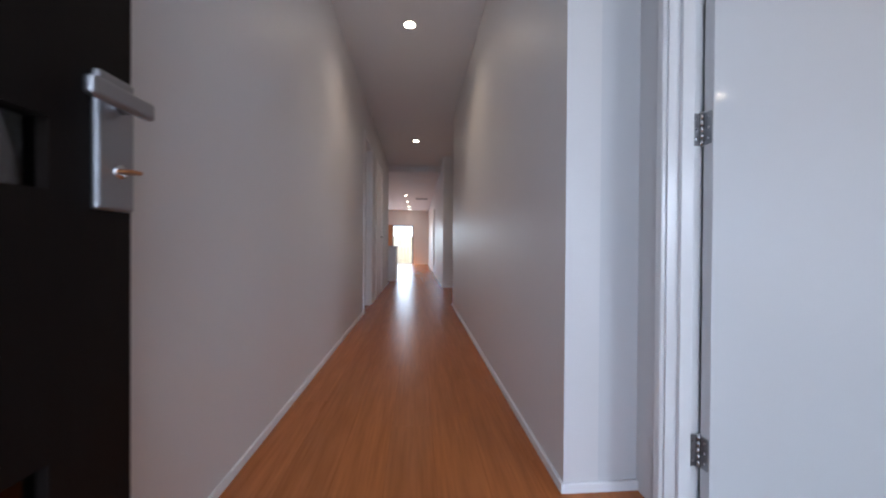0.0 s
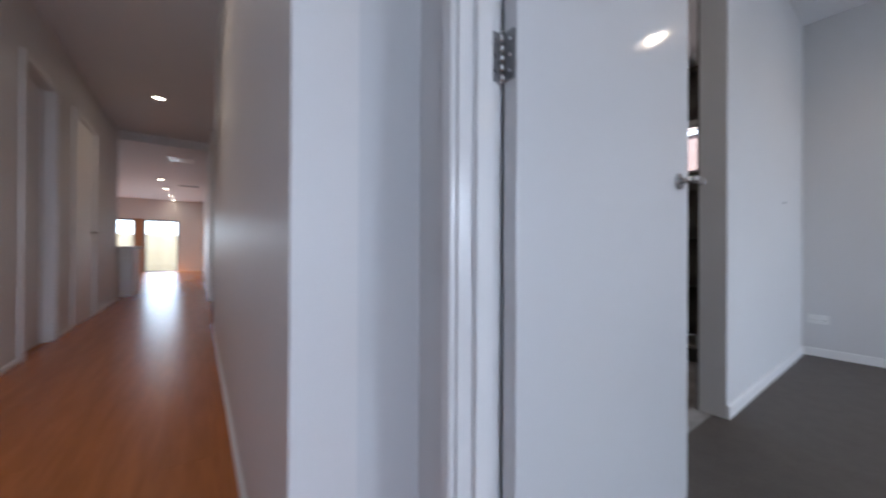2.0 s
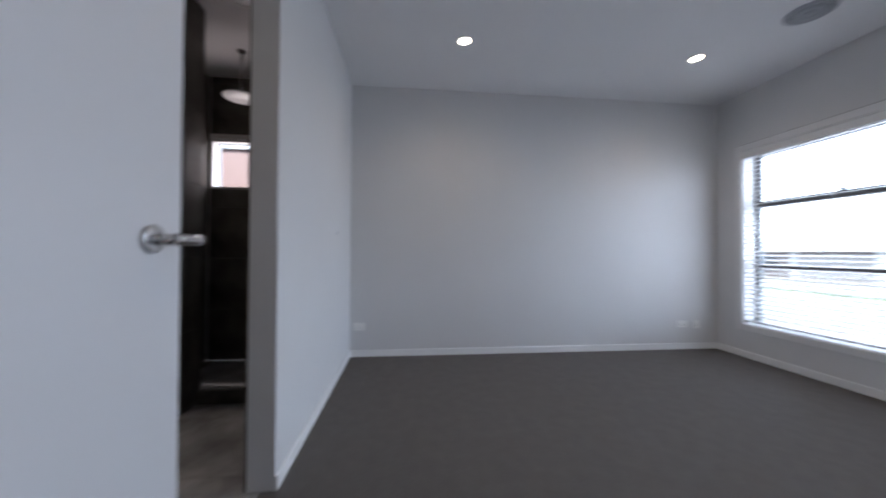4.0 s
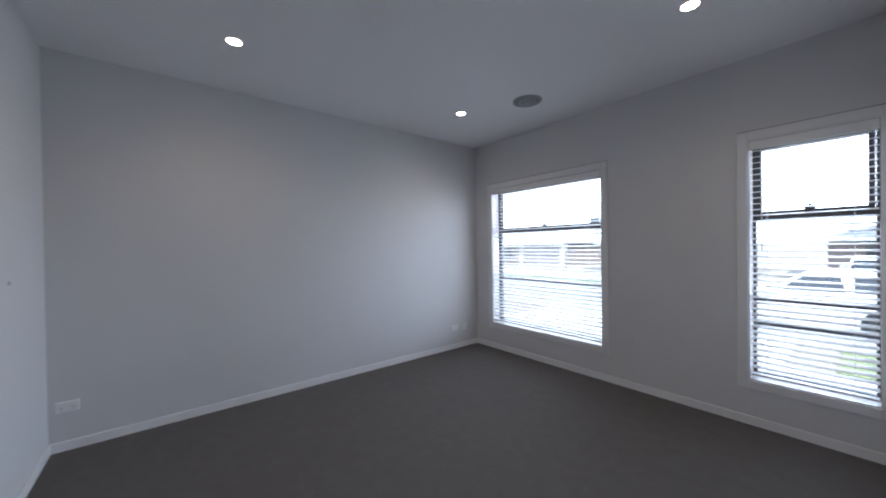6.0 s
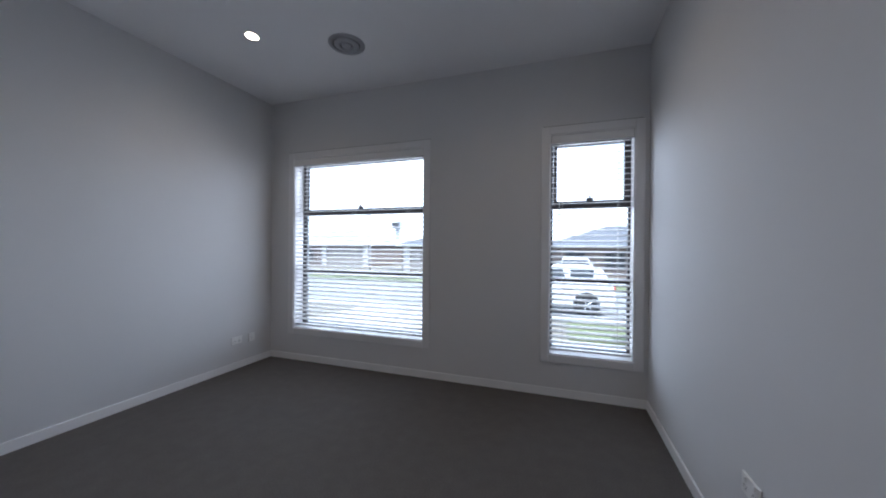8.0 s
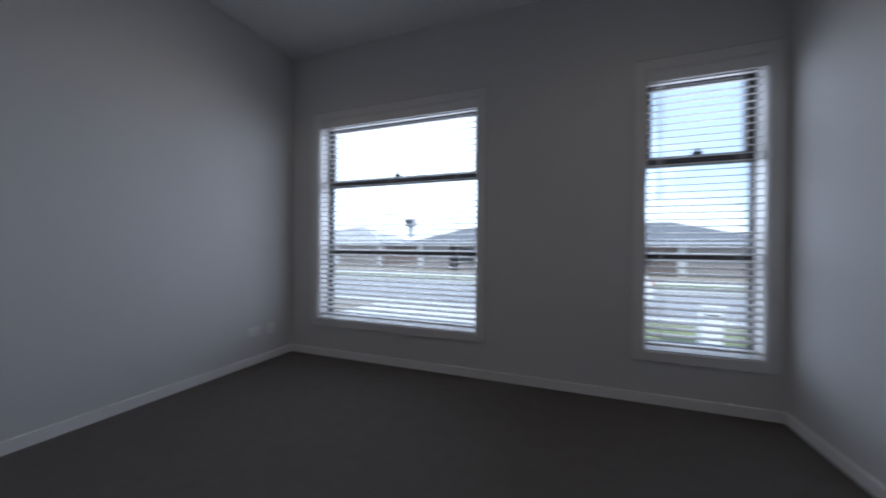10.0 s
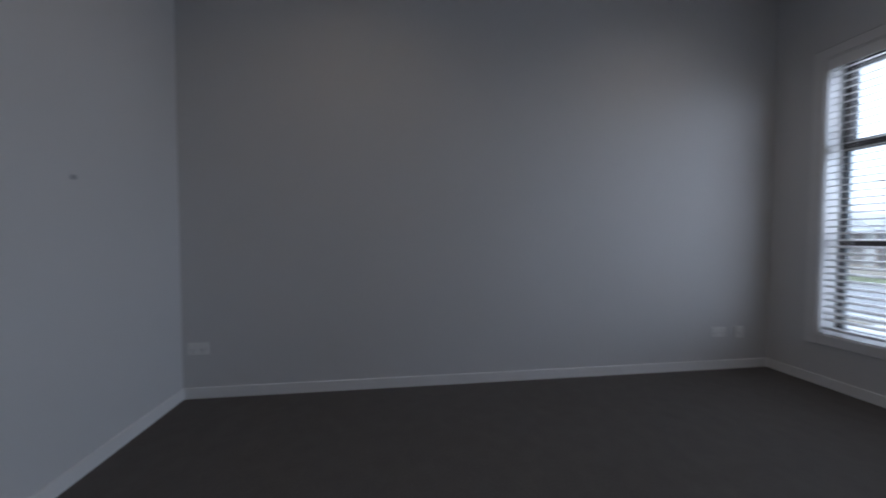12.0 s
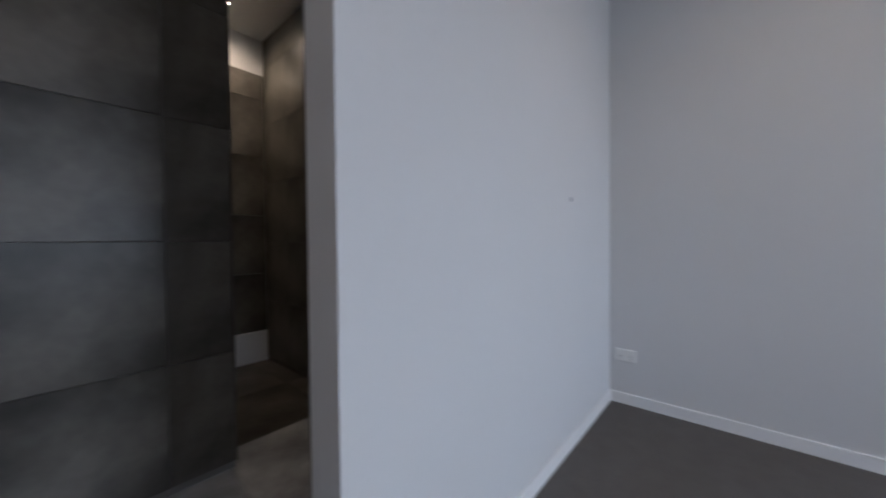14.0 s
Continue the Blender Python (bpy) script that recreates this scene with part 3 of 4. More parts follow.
# ---- windows and blinds ----
def front_window(name, x0, x1, label):
    w = thing(name, label, "window", at=((x0 + x1) / 2, -2.92, SILL), kind="structure")
    ya, yb = -2.945, -2.895
    fr = part("window_frame", one_box(x0, ya, SILL, x0 + 0.028, yb, HEAD), BRONZE, w, "dark bronze aluminium window frame")
    part("stile", one_box(x1 - 0.028, ya, SILL, x1, yb, HEAD), BRONZE, fr)
    part("rail", one_box(x0 + 0.028, ya, HEAD - 0.04, x1 - 0.028, yb, HEAD), BRONZE, fr)
    part("rail", one_box(x0 + 0.028, ya, SILL, x1 - 0.028, yb, SILL + 0.04), BRONZE, fr)
    t1, t2 = 1.558, 0.938
    part("transom", one_box(x0 + 0.028, ya, t1 - 0.024, x1 - 0.028, yb, t1 + 0.006), BRONZE, fr)
    part("transom", one_box(x0 + 0.028, ya, t2 - 0.02, x1 - 0.028, yb, t2 + 0.02), BRONZE, fr)
    s0, s1, b0, b1 = x0 + 0.030, x1 - 0.030, t1 + 0.007, HEAD - 0.042
    sash = part("sash", one_box(s0, ya + 0.005, b0, s0 + 0.030, yb + 0.012, b1, 0.002), BRONZE, w, "dark bronze awning sash")
    part("stile", one_box(s1 - 0.030, ya + 0.005, b0, s1, yb + 0.012, b1, 0.002), BRONZE, sash)
    part("rail", one_box(s0 + 0.030, ya + 0.005, b0, s1 - 0.030, yb + 0.012, b0 + 0.030, 0.002), BRONZE, sash)
    part("rail", one_box(s0 + 0.030, ya + 0.005, b1 - 0.030, s1 - 0.030, yb + 0.012, b1, 0.002), BRONZE, sash)
    mid = (x0 + x1) / 2
    part("latch", box(one_box(mid - 0.028, yb + 0.008, b0 + 0.03, mid + 0.028, yb + 0.024, b0 + 0.048, 0.003), mid - 0.01, yb + 0.016, b0 + 0.045, mid + 0.01, yb + 0.03, b0 + 0.068, 0.003), BRONZE, w, "dark sash latch")
    for a, b, c, d in ((s0 + 0.030, s1 - 0.030, b0 + 0.030, b1 - 0.030), (x0 + 0.028, x1 - 0.028, t2 + 0.02, t1 - 0.024), (x0 + 0.028, x1 - 0.028, SILL + 0.04, t2 - 0.02)):
        p = part("pane", one_box(a, -2.923, c, b, -2.917, d), GLASS, w)
        p.visible_shadow = False
    # lining boards of the reveal
    for a, b in ((x0, x0 + 0.012), (x1 - 0.012, x1)):
        part("reveal", one_box(a, -2.895, SILL, b, SOUTH + 0.003, HEAD), TRIM, w)
    part("reveal", one_box(x0 + 0.012, -2.895, HEAD - 0.012, x1 - 0.012, SOUTH + 0.003, HEAD), TRIM, w)
    part("window_sill", one_box(x0 + 0.012, -2.895, SILL, x1 - 0.012, SOUTH + 0.003, SILL + 0.012, 0.002), TRIM, w)
    for a, b in ((x0 - 0.06, x0 + 0.004), (x1 - 0.004, x1 + 0.06)):
        part("architrave", one_box(a, SOUTH, SILL - 0.06, b, SOUTH + 0.014, HEAD + 0.06, 0.004), WINDOW_TRIM, w)
    part("architrave", one_box(x0 + 0.0045, SOUTH, SILL - 0.06, x1 - 0.0045, SOUTH + 0.014, SILL + 0.004, 0.004), WINDOW_TRIM, w)
    part("architrave", one_box(x0 + 0.0045, SOUTH, HEAD - 0.004, x1 - 0.0045, SOUTH + 0.014, HEAD + 0.06, 0.004), WINDOW_TRIM, w)
    # shadow line over the architrave, laid on as a thin black strip
    part("gap", one_box(x0 - 0.058, SOUTH, HEAD + 0.0605, x1 + 0.058, SOUTH + 0.004, HEAD + 0.0645), BLACK_GAP, w, "thin dark strip drawn as a shadow line above the architrave")
    return w


def venetian_blind(x0, x1, cords, label, tilt=-12.0, pitch=0.0435):
    b = thing("venetian_blind", label, "blind", "bedroom blinds", at=((x0 + x1) / 2, -2.803, HEAD - 0.06))
    a, c = x0 + 0.018, x1 - 0.018
    part("valance", one_box(a - 0.003, SOUTH - 0.006, HEAD - 0.082, c + 0.003, SOUTH + 0.010, HEAD - 0.016, 0.004), TRIM, b, "white blind valance board")
    part("headrail", one_box(a, -2.833, HEAD - 0.058, c, -2.773, HEAD - 0.014, 0.002), SLAT, b)
    bm = bmesh.new()
    rows = []
    for k in range(7):
        u = -1 + 2 * k / 6
        y, z = 0.025 * u, 0.0025 * (1 - u * u)
        rows.append((y, z))
    ends = []
    for x in (-(c - a) / 2, (c - a) / 2):
        ends.append([bm.verts.new((x, y, z + 0.0014)) for y, z in rows] + [bm.verts.new((x, y, z - 0.0014)) for y, z in reversed(rows)])
    n = len(ends[0])
    for k in range(n):
        bm.faces.new((ends[0][k], ends[0][(k + 1) % n], ends[1][(k + 1) % n], ends[1][k]))
    bm.faces.new(ends[0][::-1])
    bm.faces.new(ends[1])
    bmesh.ops.recalc_face_normals(bm, faces=bm.faces[:])
    bmesh.ops.rotate(bm, verts=bm.verts[:], cent=(0, 0, 0), matrix=Matrix.Rotation(radians(tilt), 3, "X"))
    slat = mesh_of(bm, SLAT, "slat")
    z, low = HEAD - 0.085, SILL + 0.062
    k = 0
    base = Vector(b.location)
    while z - k * pitch > low:
        o = piece("slat", slat, b, Vector(((x0 + x1) / 2, -2.803, z - k * pitch)) - base)
        o.rotation_euler = (radians(random.uniform(-1.2, 1.2)), radians(random.uniform(-0.06, 0.06)), 0)
        k += 1
    part("bottom_rail", one_box(a, -2.829, SILL + 0.036, c, -2.777, SILL + 0.052, 0.003), SLAT, b)
    for x in cords:
        for y in (-2.831, -2.775):
            part("ladder_cord", tube(bmesh.new(), [(x, y, SILL + 0.045), (x, y, HEAD - 0.05)], 0.0012, 6), CORD, b)
    part("tilt_wand", tube(bmesh.new(), [(c - 0.06, -2.769, HEAD - 0.08), (c - 0.062, -2.768, 1.3)], 0.003, 8), CORD, b)
    return b


front_window("window_1", *BIG, "wide three-light window with dark bronze frame behind a blind")
front_window("window_2", *SMALL, "narrow three-light window with dark bronze frame behind a blind")
venetian_blind(*BIG, (3.15, 3.75, 4.35), "wide white venetian blind lowered with open slats")
venetian_blind(*SMALL, (1.36, 1.77), "narrow white venetian blind lowered with open slats")

ens_win = thing("window_3", "small high shower window with white frame", "window", at=(4.8, 2.13, 1.66), kind="structure")
for a, b, c, d in ((1.702, 1.716, 1.662, 2.138), (2.589, 2.603, 1.662, 2.138)):
    part("window_frame", one_box(4.776, a, c, 4.82, b, d), FASCIA, ens_win)
part("window_frame", one_box(4.776, 1.716, 1.662, 4.82, 2.589, 1.678), FASCIA, ens_win)
part("window_frame", one_box(4.776, 1.716, 2.118, 4.82, 2.589, 2.138), FASCIA, ens_win)
p = part("pane", one_box(4.795, 1.716, 1.678, 4.801, 2.589, 2.118), GLASS, ens_win)
p.visible_shadow = False
part("head_trim", one_box(4.755, 1.66, 2.142, 4.772, 2.605, 2.185, 0.003), FASCIA, ens_win, "white trim above the shower window")

far_win = thing("window_4", "rear window with dark frame above the bench", "window", at=(-2.2, FAR, 0.86), kind="structure")
glass_door = thing("door_5", "rear glazed door with dark aluminium frame", "door", at=(-0.4, FAR, 0), kind="structure")
for ob, a, b, lo, hi in ((far_win, -4.8, -1.15, 0.86, 1.88), (glass_door, -0.90, 0.07, 0.0, 1.88)):
    for q, r in ((a, a + 0.05), (b - 0.05, b)):
        part("frame", one_box(q, FAR + 0.05, lo, r, FAR + 0.12, hi), BRONZE, ob)
    part("frame", one_box(a + 0.05, FAR + 0.05, lo, b - 0.05, FAR + 0.12, lo + 0.05), BRONZE, ob)
    part("frame", one_box(a + 0.05, FAR + 0.05, hi - 0.05, b - 0.05, FAR + 0.12, hi), BRONZE, ob)
    p = part("pane", one_box(a + 0.05, FAR + 0.08, lo + 0.05, b - 0.05, FAR + 0.086, hi - 0.05), GLASS, ob)
    p.visible_shadow = False
setting("trim_far_post", one_box(-1.145, FAR - 0.02, 0.0, -0.905, FAR - 0.002, 1.9, 0.003), TIMBER, "orange-brown timber post between rear window and door", "post")


# ---- lights and ceiling fittings ----
def downlight(x, y, z, watts, group, spread=150):
    d = thing("downlight", "round white recessed downlight, lit", "downlight", group, at=(x, y, z))
    part("trim_ring", ring(bmesh.new(), (x, y), 0.043, 0.056, z - 0.004, z + 0.001), PLASTIC, d, "", True)
    part("diffuser", cyl(bmesh.new(), (x, y, z - 0.0025), (0, 0, 1), 0.0425, 0.0425, 0.002, 32), BULB, d, "glowing warm white disc")
    lamp = new("downlight_lamp", bpy.data.lights.new("downlight_lamp", "SPOT"))
    lamp.data.energy, lamp.data.color, lamp.data.shadow_soft_size = watts, LAMP_COLOUR, 0.04
    lamp.data.spot_size, lamp.data.spot_blend = radians(spread), 1.0
    lamp.matrix_world = look((x, y, z - 0.012), (x, y, z - 1.0))
    return d


for x, y in ((3.93, 0.26), (3.94, -1.76), (1.95, -1.75), (1.95, 0.26)):
    downlight(x, y, H, LAMP_WATTS, "bedroom downlights")
for x, y in ((0.21, 3.1), (0.25, 6.27)):
    downlight(x, y, H, LAMP_WATTS * 1.1, "hall downlights", 130)
for x, y, k in ((-0.12, 11.9, 2.0), (-0.11, 13.5, 2.0), (-0.09, 15.1, 1.2), (-0.07, 16.3, 0.15)):
    downlight(x, y, LIVING_H, LAMP_WATTS * k, "living room downlights", 165)


downlight(3.3, 3.45, H, LAMP_WATTS * 1.5, "ensuite downlights", 165)
downlight(2.2, 1.9, H, LAMP_WATTS * 0.1, "ensuite downlights")


def round_vent(x, y, z):
    v = thing("ceiling_vent", "round grey-white ceiling air diffuser", "vent", at=(x, y, z))
    part("flange", ring(bmesh.new(), (x, y), 0.100, 0.136, z - 0.008, z + 0.001), VENT_GREY, v, "", True)
    part("throat", cyl(bmesh.new(), (x, y, z - 0.003), (0, 0, 1), 0.102, 0.102, 0.002, 32), BLACK_GAP, v)
    cone = bmesh.new()
    ring(cone, (x, y), 0.045, 0.094, z - 0.012, z - 0.004)
    part("cone", cone, VENT_GREY, v, "", True)
    part("cap", cyl(bmesh.new(), (x, y, z - 0.018), (0, 0, 1), 0.034, 0.042, 0.012, 28, 0.002), VENT_GREY, v, "", True)


round_vent(3.337, -2.065, H)


def grille(x, y, z, wx, wy, mat, label):
    g = thing("ceiling_grille", label, "vent", "ceiling grilles", at=(x, y, z))
    for a, b, c, d in ((-wx, -wy, wx, -wy + 0.02), (-wx, wy - 0.02, wx, wy), (-wx, -wy + 0.02, -wx + 0.02, wy - 0.02), (wx - 0.02, -wy + 0.02, wx, wy - 0.02)):
        part("frame", one_box(x + a, y + b, z - 0.01, x + c, y + d, z + 0.001), mat, g)
    part("backing", one_box(x - wx + 0.02, y - wy + 0.02, z - 0.003, x + wx - 0.02, y + wy - 0.02, z + 0.001), BLACK_GAP, g)
    k = -wy + 0.035
    while k < wy - 0.03:
        part("slat", one_box(x - wx + 0.02, y + k, z - 0.009, x + wx - 0.02, y + k + 0.019, z - 0.004), mat, g)
        k += 0.03


grille(0.39, 9.2, LIVING_H, 0.20, 0.2, HALL_TRIM, "white square return-air grille in the ceiling")
grille(0.43, 12.6, LIVING_H, 0.22, 0.14, VENT_GREY, "dark slotted ceiling air grille")


# ---- power points and small fittings ----
def outlet(name, x, y, z, face, w=0.115, h=0.072, switches=2, label="white double power point on the wall"):
    o = thing(name, label, "power point", "power points", at=(x, y, z))
    f = face
    bx = lambda a0, a1, b0, b1, d0, d1, bev=0.0: one_box(min(x + f * d0, x + f * d1), y + a0, z + b0, max(x + f * d0, x + f * d1), y + a1, z + b1, bev)
    part("plate", bx(-w / 2, w / 2, -h / 2, h / 2, 0, 0.009, 0.003), PLASTIC, o)
    for k in range(switches):
        c = (k - (switches - 1) / 2) * w * 0.5
        part("rocker", bx(c - 0.007, c + 0.007, 0.014, 0.03, 0.009, 0.0125, 0.001), PLASTIC, o)
        for dy, dz in ((-0.008, -0.006), (0.008, -0.006), (0, -0.02)):
            part("slot", bx(c + dy - 0.0012, c + dy + 0.0012, dz - 0.005, dz + 0.005, 0.0088, 0.0094), BLACK_GAP, o)


outlet("power_point", EAST, -2.345, 0.275, -1)
outlet("data_point", EAST, -2.515, 0.27, -1, 0.072, 0.085, 1, "white single aerial and data plate on the wall")
outlet("power_point", EAST, 1.178, 0.30, -1)
outlet("power_point", WEST, -1.30, 0.37, 1, 0.115, 0.072, 2)
cable = thing("wall_mark", "small grey cable knockout on the white wall", "wall plate", at=(4.115, NORTH, 1.205))
part("disc", cyl(bmesh.new(), (4.115, NORTH, 1.205), (0, -1, 0), 0.011, 0.009, 0.004, 16), VENT_GREY, cable)

# ---- ensuite fittings ----
kerb = setting("trim_shower_kerb", one_box(3.765, 1.399, -0.012, 3.86, 2.125, 0.095, 0.003), WALL_TILE, "dark tiled shower kerb with pale edge", "kerb")
part("edge_strip", one_box(3.80, 1.40, 0.095, 3.862, 2.124, 0.110, 0.003), STONE_TOP, kerb)
shower = thing("rain_shower", "round chrome rain shower head hung from the ceiling", "shower", at=(4.28, 2.1, H))
part("ceiling_rose", cyl(bmesh.new(), (4.28, 2.1, H - 0.012), (0, 0, 1), 0.032, 0.036, 0.012, 24, 0.002), BRONZE, shower, "", True)
part("drop_arm", tube(bmesh.new(), [(4.28, 2.1, H - 0.01), (4.28, 2.1, 2.37)], 0.011), CHROME, shower, "", True)
# chrome head given white plastic: its lit underside is put into the colour
part("head", cyl(bmesh.new(), (4.28, 2.1, 2.34), (0, 0, 1), 0.14, 0.135, 0.014, 40, 0.003), PLASTIC, shower, "", True)
part("collar", cyl(bmesh.new(), (4.28, 2.1, 2.354), (0, 0, 1), 0.05, 0.016, 0.035, 24), CHROME, shower, "", True)
fan = thing("exhaust_fan", "round white ceiling exhaust fan with dark gap", "fan", at=(3.6, 1.80, H))
part("flange", ring(bmesh.new(), (3.6, 1.80), 0.105, 0.14, H - 0.012, H + 0.001), PLASTIC, fan, "", True)
part("gap", cyl(bmesh.new(), (3.6, 1.80, H - 0.004), (0, 0, 1), 0.106, 0.106, 0.003, 32), BLACK_GAP, fan)
part("cover", cyl(bmesh.new(), (3.6, 1.80, H - 0.022), (0, 0, 1), 0.085, 0.092, 0.014, 32, 0.003), PLASTIC, fan, "", True)

# ---- kitchen bench ----
bench = thing("kitchen_island", "white kitchen island with stone top", "bench", at=(-1.4, 9.0, 0))
part("body", one_box(-2.6, 8.62, 0.0, -0.245, 9.4, 0.845, 0.002), WARM_LIT_PAINT, bench)
part("benchtop", one_box(-2.65, 8.57, 0.845, -0.21, 9.45, 0.885, 0.003), STONE_TOP, bench, "white stone benchtop")
part("kickboard", one_box(-2.55, 8.612, 0.0, -0.30, 8.622, 0.1), TRIM, bench)


# ---- outside: ground, street and houses ----
def ground_z(y):
    """The front slopes down from the house to the street."""
    if y > -3.0:
        return -0.25
    if y > -7.0:
        return -0.25 - 0.47 * (-3.0 - y) / 4.0
    if y > -30.0:
        return -0.72 - 0.28 * (-7.0 - y) / 23.0
    return -1.0


def strip(name, x0, x1, y0, y1, lift, thick, mat, label, category, steps=12, xs=1):
    """A sheet of ground that follows the slope, lifted and with a body below."""
    bm = bmesh.new()
    rows = []
    for i in range(steps + 1):
        y = y0 + (y1 - y0) * i / steps
        rows.append([bm.verts.new((x0 + (x1 - x0) * k / xs, y, ground_z(y) + lift)) for k in range(xs + 1)])
    for a, b in zip(rows, rows[1:]):
        for k in range(xs):
            bm.faces.new((a[k], a[k + 1], b[k + 1], b[k]))
    if thick:
        got = bmesh.ops.extrude_face_region(bm, geom=bm.faces[:])
        for v in got["geom"]:
            if isinstance(v, bmesh.types.BMVert):
                v.co.z -= thick
    bmesh.ops.recalc_face_normals(bm, faces=bm.faces[:])
    return setting(name, bm, mat, label, category)


gm = bmesh.new()
ys = [-900, -200, -80, -30, -24, -18, -12, -9, -7, -5, -3.0, 0, 20, 60, 300, 900]
lines = [[gm.verts.new((x, y, ground_z(y))) for y in ys] for x in (-900, -100, -20, 0, 20, 100, 900)]
for a, b in zip(lines, lines[1:]):
    for k in range(len(ys) - 1):
        gm.faces.new((a[k], b[k], b[k + 1], a[k + 1]))
bmesh.ops.recalc_face_normals(gm, faces=gm.faces[:])
setting("ground", gm, EARTH, "pale dry ground around the houses", "ground")
strip("road", -90, 90, -17.0, -9.6, 0.006, 0, ASPHALT, "grey asphalt suburban street", "road")
strip("pavement_near", -90, 90, -7.4, -6.1, 0.02, 0.06, CONCRETE, "pale concrete footpath in front of the house", "pavement")
strip("pavement_far", -90, 90, -23.2, -21.8, 0.02, 0.06, CONCRETE, "pale concrete footpath across the street", "pavement")
strip("lawn_verge_near", -90, 1.6, -9.3, -7.5, 0.03, 0.06, LAWN, "patchy green nature strip beside the kerb", "lawn")
strip("lawn_front", -0.6, 2.4, -6.0, -4.2, 0.03, 0.06, LAWN, "small patch of green front lawn", "lawn")
strip("lawn_verge_far", -90, 90, -21.7, -17.4, 0.03, 0.06, LAWN, "green nature strip across the street", "lawn")
strip("driveway", 2.2, 8.0, -9.55, -3.05, 0.012, 0, CONCRETE, "pale concrete driveway in front of the windows", "driveway")
for nm, a, b in (("kerb_near", -9.6, -9.4), ("kerb_far", -17.3, -17.1)):
    strip(nm, -90, 90, a, b, 0.12, 0.16, CONCRETE, "pale concrete street kerb", "kerb", 2)

# porch outside the front door; unseen ceiling and side wall added to limit daylight
setting("porch_floor", one_box(-0.6, -3.0, -0.26, 1.06, -0.1, -0.03), CONCRETE, "pale concrete porch slab outside the front door", "porch")
setting("porch_ceiling", one_box(-0.8, -2.6, 2.60, 1.06, -0.22, 2.70), CEIL_PAINT, "unseen white porch ceiling added to limit daylight", "ceiling")
wall("wall_porch", -0.8, -0.6, -2.4, -0.22, 2.60, "unseen pale porch side wall added to limit daylight", BRICK_PALE, z0=-0.26)
setting("roof", box(one_box(1.06, -3.5, 2.85, 5.5, -2.7, 3.0), -6.0, -2.7, 2.85, 5.5, 17.3, 3.0), ROOF, "dark grey roof over the house", "roof")


def house(x, y, w, d, eave, base, rise, mat, label, flip=1, garage=0.25, tiles=None):
    """A single-storey house with a hipped roof; its front looks towards +y."""
    h = thing("house", label, "house", "houses across the street", at=(x, y, base))
    part("wall", one_box(x - w / 2, y - d, base, x + w / 2, y, eave), mat, h)
    o = 0.5
    bm = bmesh.new()
    c = [bm.verts.new(p) for p in ((x - w / 2 - o, y - d - o, eave), (x + w / 2 + o, y - d - o, eave), (x + w / 2 + o, y + o, eave), (x - w / 2 - o, y + o, eave))]
    run = min(w, d) / 2 + o
    r0 = bm.verts.new((x - w / 2 - o + run, y - d / 2, eave + rise))
    r1 = bm.verts.new((x + w / 2 + o - run, y - d / 2, eave + rise))
    for f in ((c[0], c[1], r1, r0), (c[2], c[3], r0, r1), (c[1], c[2], r1), (c[3], c[0], r0), (c[3], c[2], c[1], c[0])):
        bm.faces.new(f)
    bmesh.ops.recalc_face_normals(bm, faces=bm.faces[:])
    roof = part("roof", bm, tiles or ROOF, h, "grey tiled hip roof")
    hips = [((x - w / 2 - o, y + o, eave + 0.02), (x - w / 2 - o + run, y - d / 2, eave + rise + 0.03)),
            ((x + w / 2 + o, y + o, eave + 0.02), (x + w / 2 + o - run, y - d / 2, eave + rise + 0.03)),
            ((x - w / 2 - o + run, y - d / 2, eave + rise + 0.03), (x + w / 2 + o - run, y - d / 2, eave + rise + 0.03))]
    for a, b in hips:
        part("ridge_capping", tube(bmesh.new(), [a, b], 0.10, 6), CONCRETE, roof)
    # rows of tiles as low battens
    n = 14
    for k in range(1, n):
        u = k / n
        ya, za = y + o - u * (d / 2 + o), eave + rise * u
        xa = x - w / 2 - o + run * u
        xb = x + w / 2 + o - run * u
        part("tile_course", one_box(xa, ya - 0.02, za, xb, ya + 0.03, za + 0.035), tiles or ROOF, roof)
    part("fascia", one_box(x - w / 2 - o, y + o - 0.02, eave - 0.16, x + w / 2 + o, y + o + 0.02, eave + 0.01), FASCIA, h)
    part("gutter", one_box(x - w / 2 - o, y + o + 0.02, eave - 0.1, x + w / 2 + o, y + o + 0.12, eave - 0.01, 0.01), VENT_GREY, h)
    gx = x + flip * w * garage
    g = part("garage_door", one_box(gx - 2.3, y, base, gx + 2.3, y + 0.05, base + 2.15), GARAGE, h, "grey-brown sectional garage door")
    for k in range(1, 4):
        part("joint", one_box(gx - 2.28, y + 0.05, base + 0.53 * k - 0.01, gx + 2.28, y + 0.056, base + 0.53 * k + 0.01), VENT_GREY, g)
    for px in (gx - 2.75, gx + 2.75):
        part("pier", one_box(px - 0.3, y, base, px + 0.3, y + 0.14, eave - 0.16), BRICK_PALE, h, "pale rendered pier")
    for wx in (x - flip * w * 0.12, x - flip * w * 0.34):
        win = part("window", one_box(wx - 0.75, y, base + 0.75, wx + 0.75, y + 0.06, base + 2.05), BRONZE, h, "dark framed front window")
        for s in (-1, 1):
            part("pane", one_box(wx + s * 0.36 - 0.32, y + 0.06, base + 0.83, wx + s * 0.36 + 0.32, y + 0.066, base + 1.97), CAR_GLASS, win)
        part("window_sill", one_box(wx - 0.85, y, base + 0.68, wx + 0.85, y + 0.12, base + 0.75), BRICK_PALE, win)
    dx = x + flip * w * 0.03
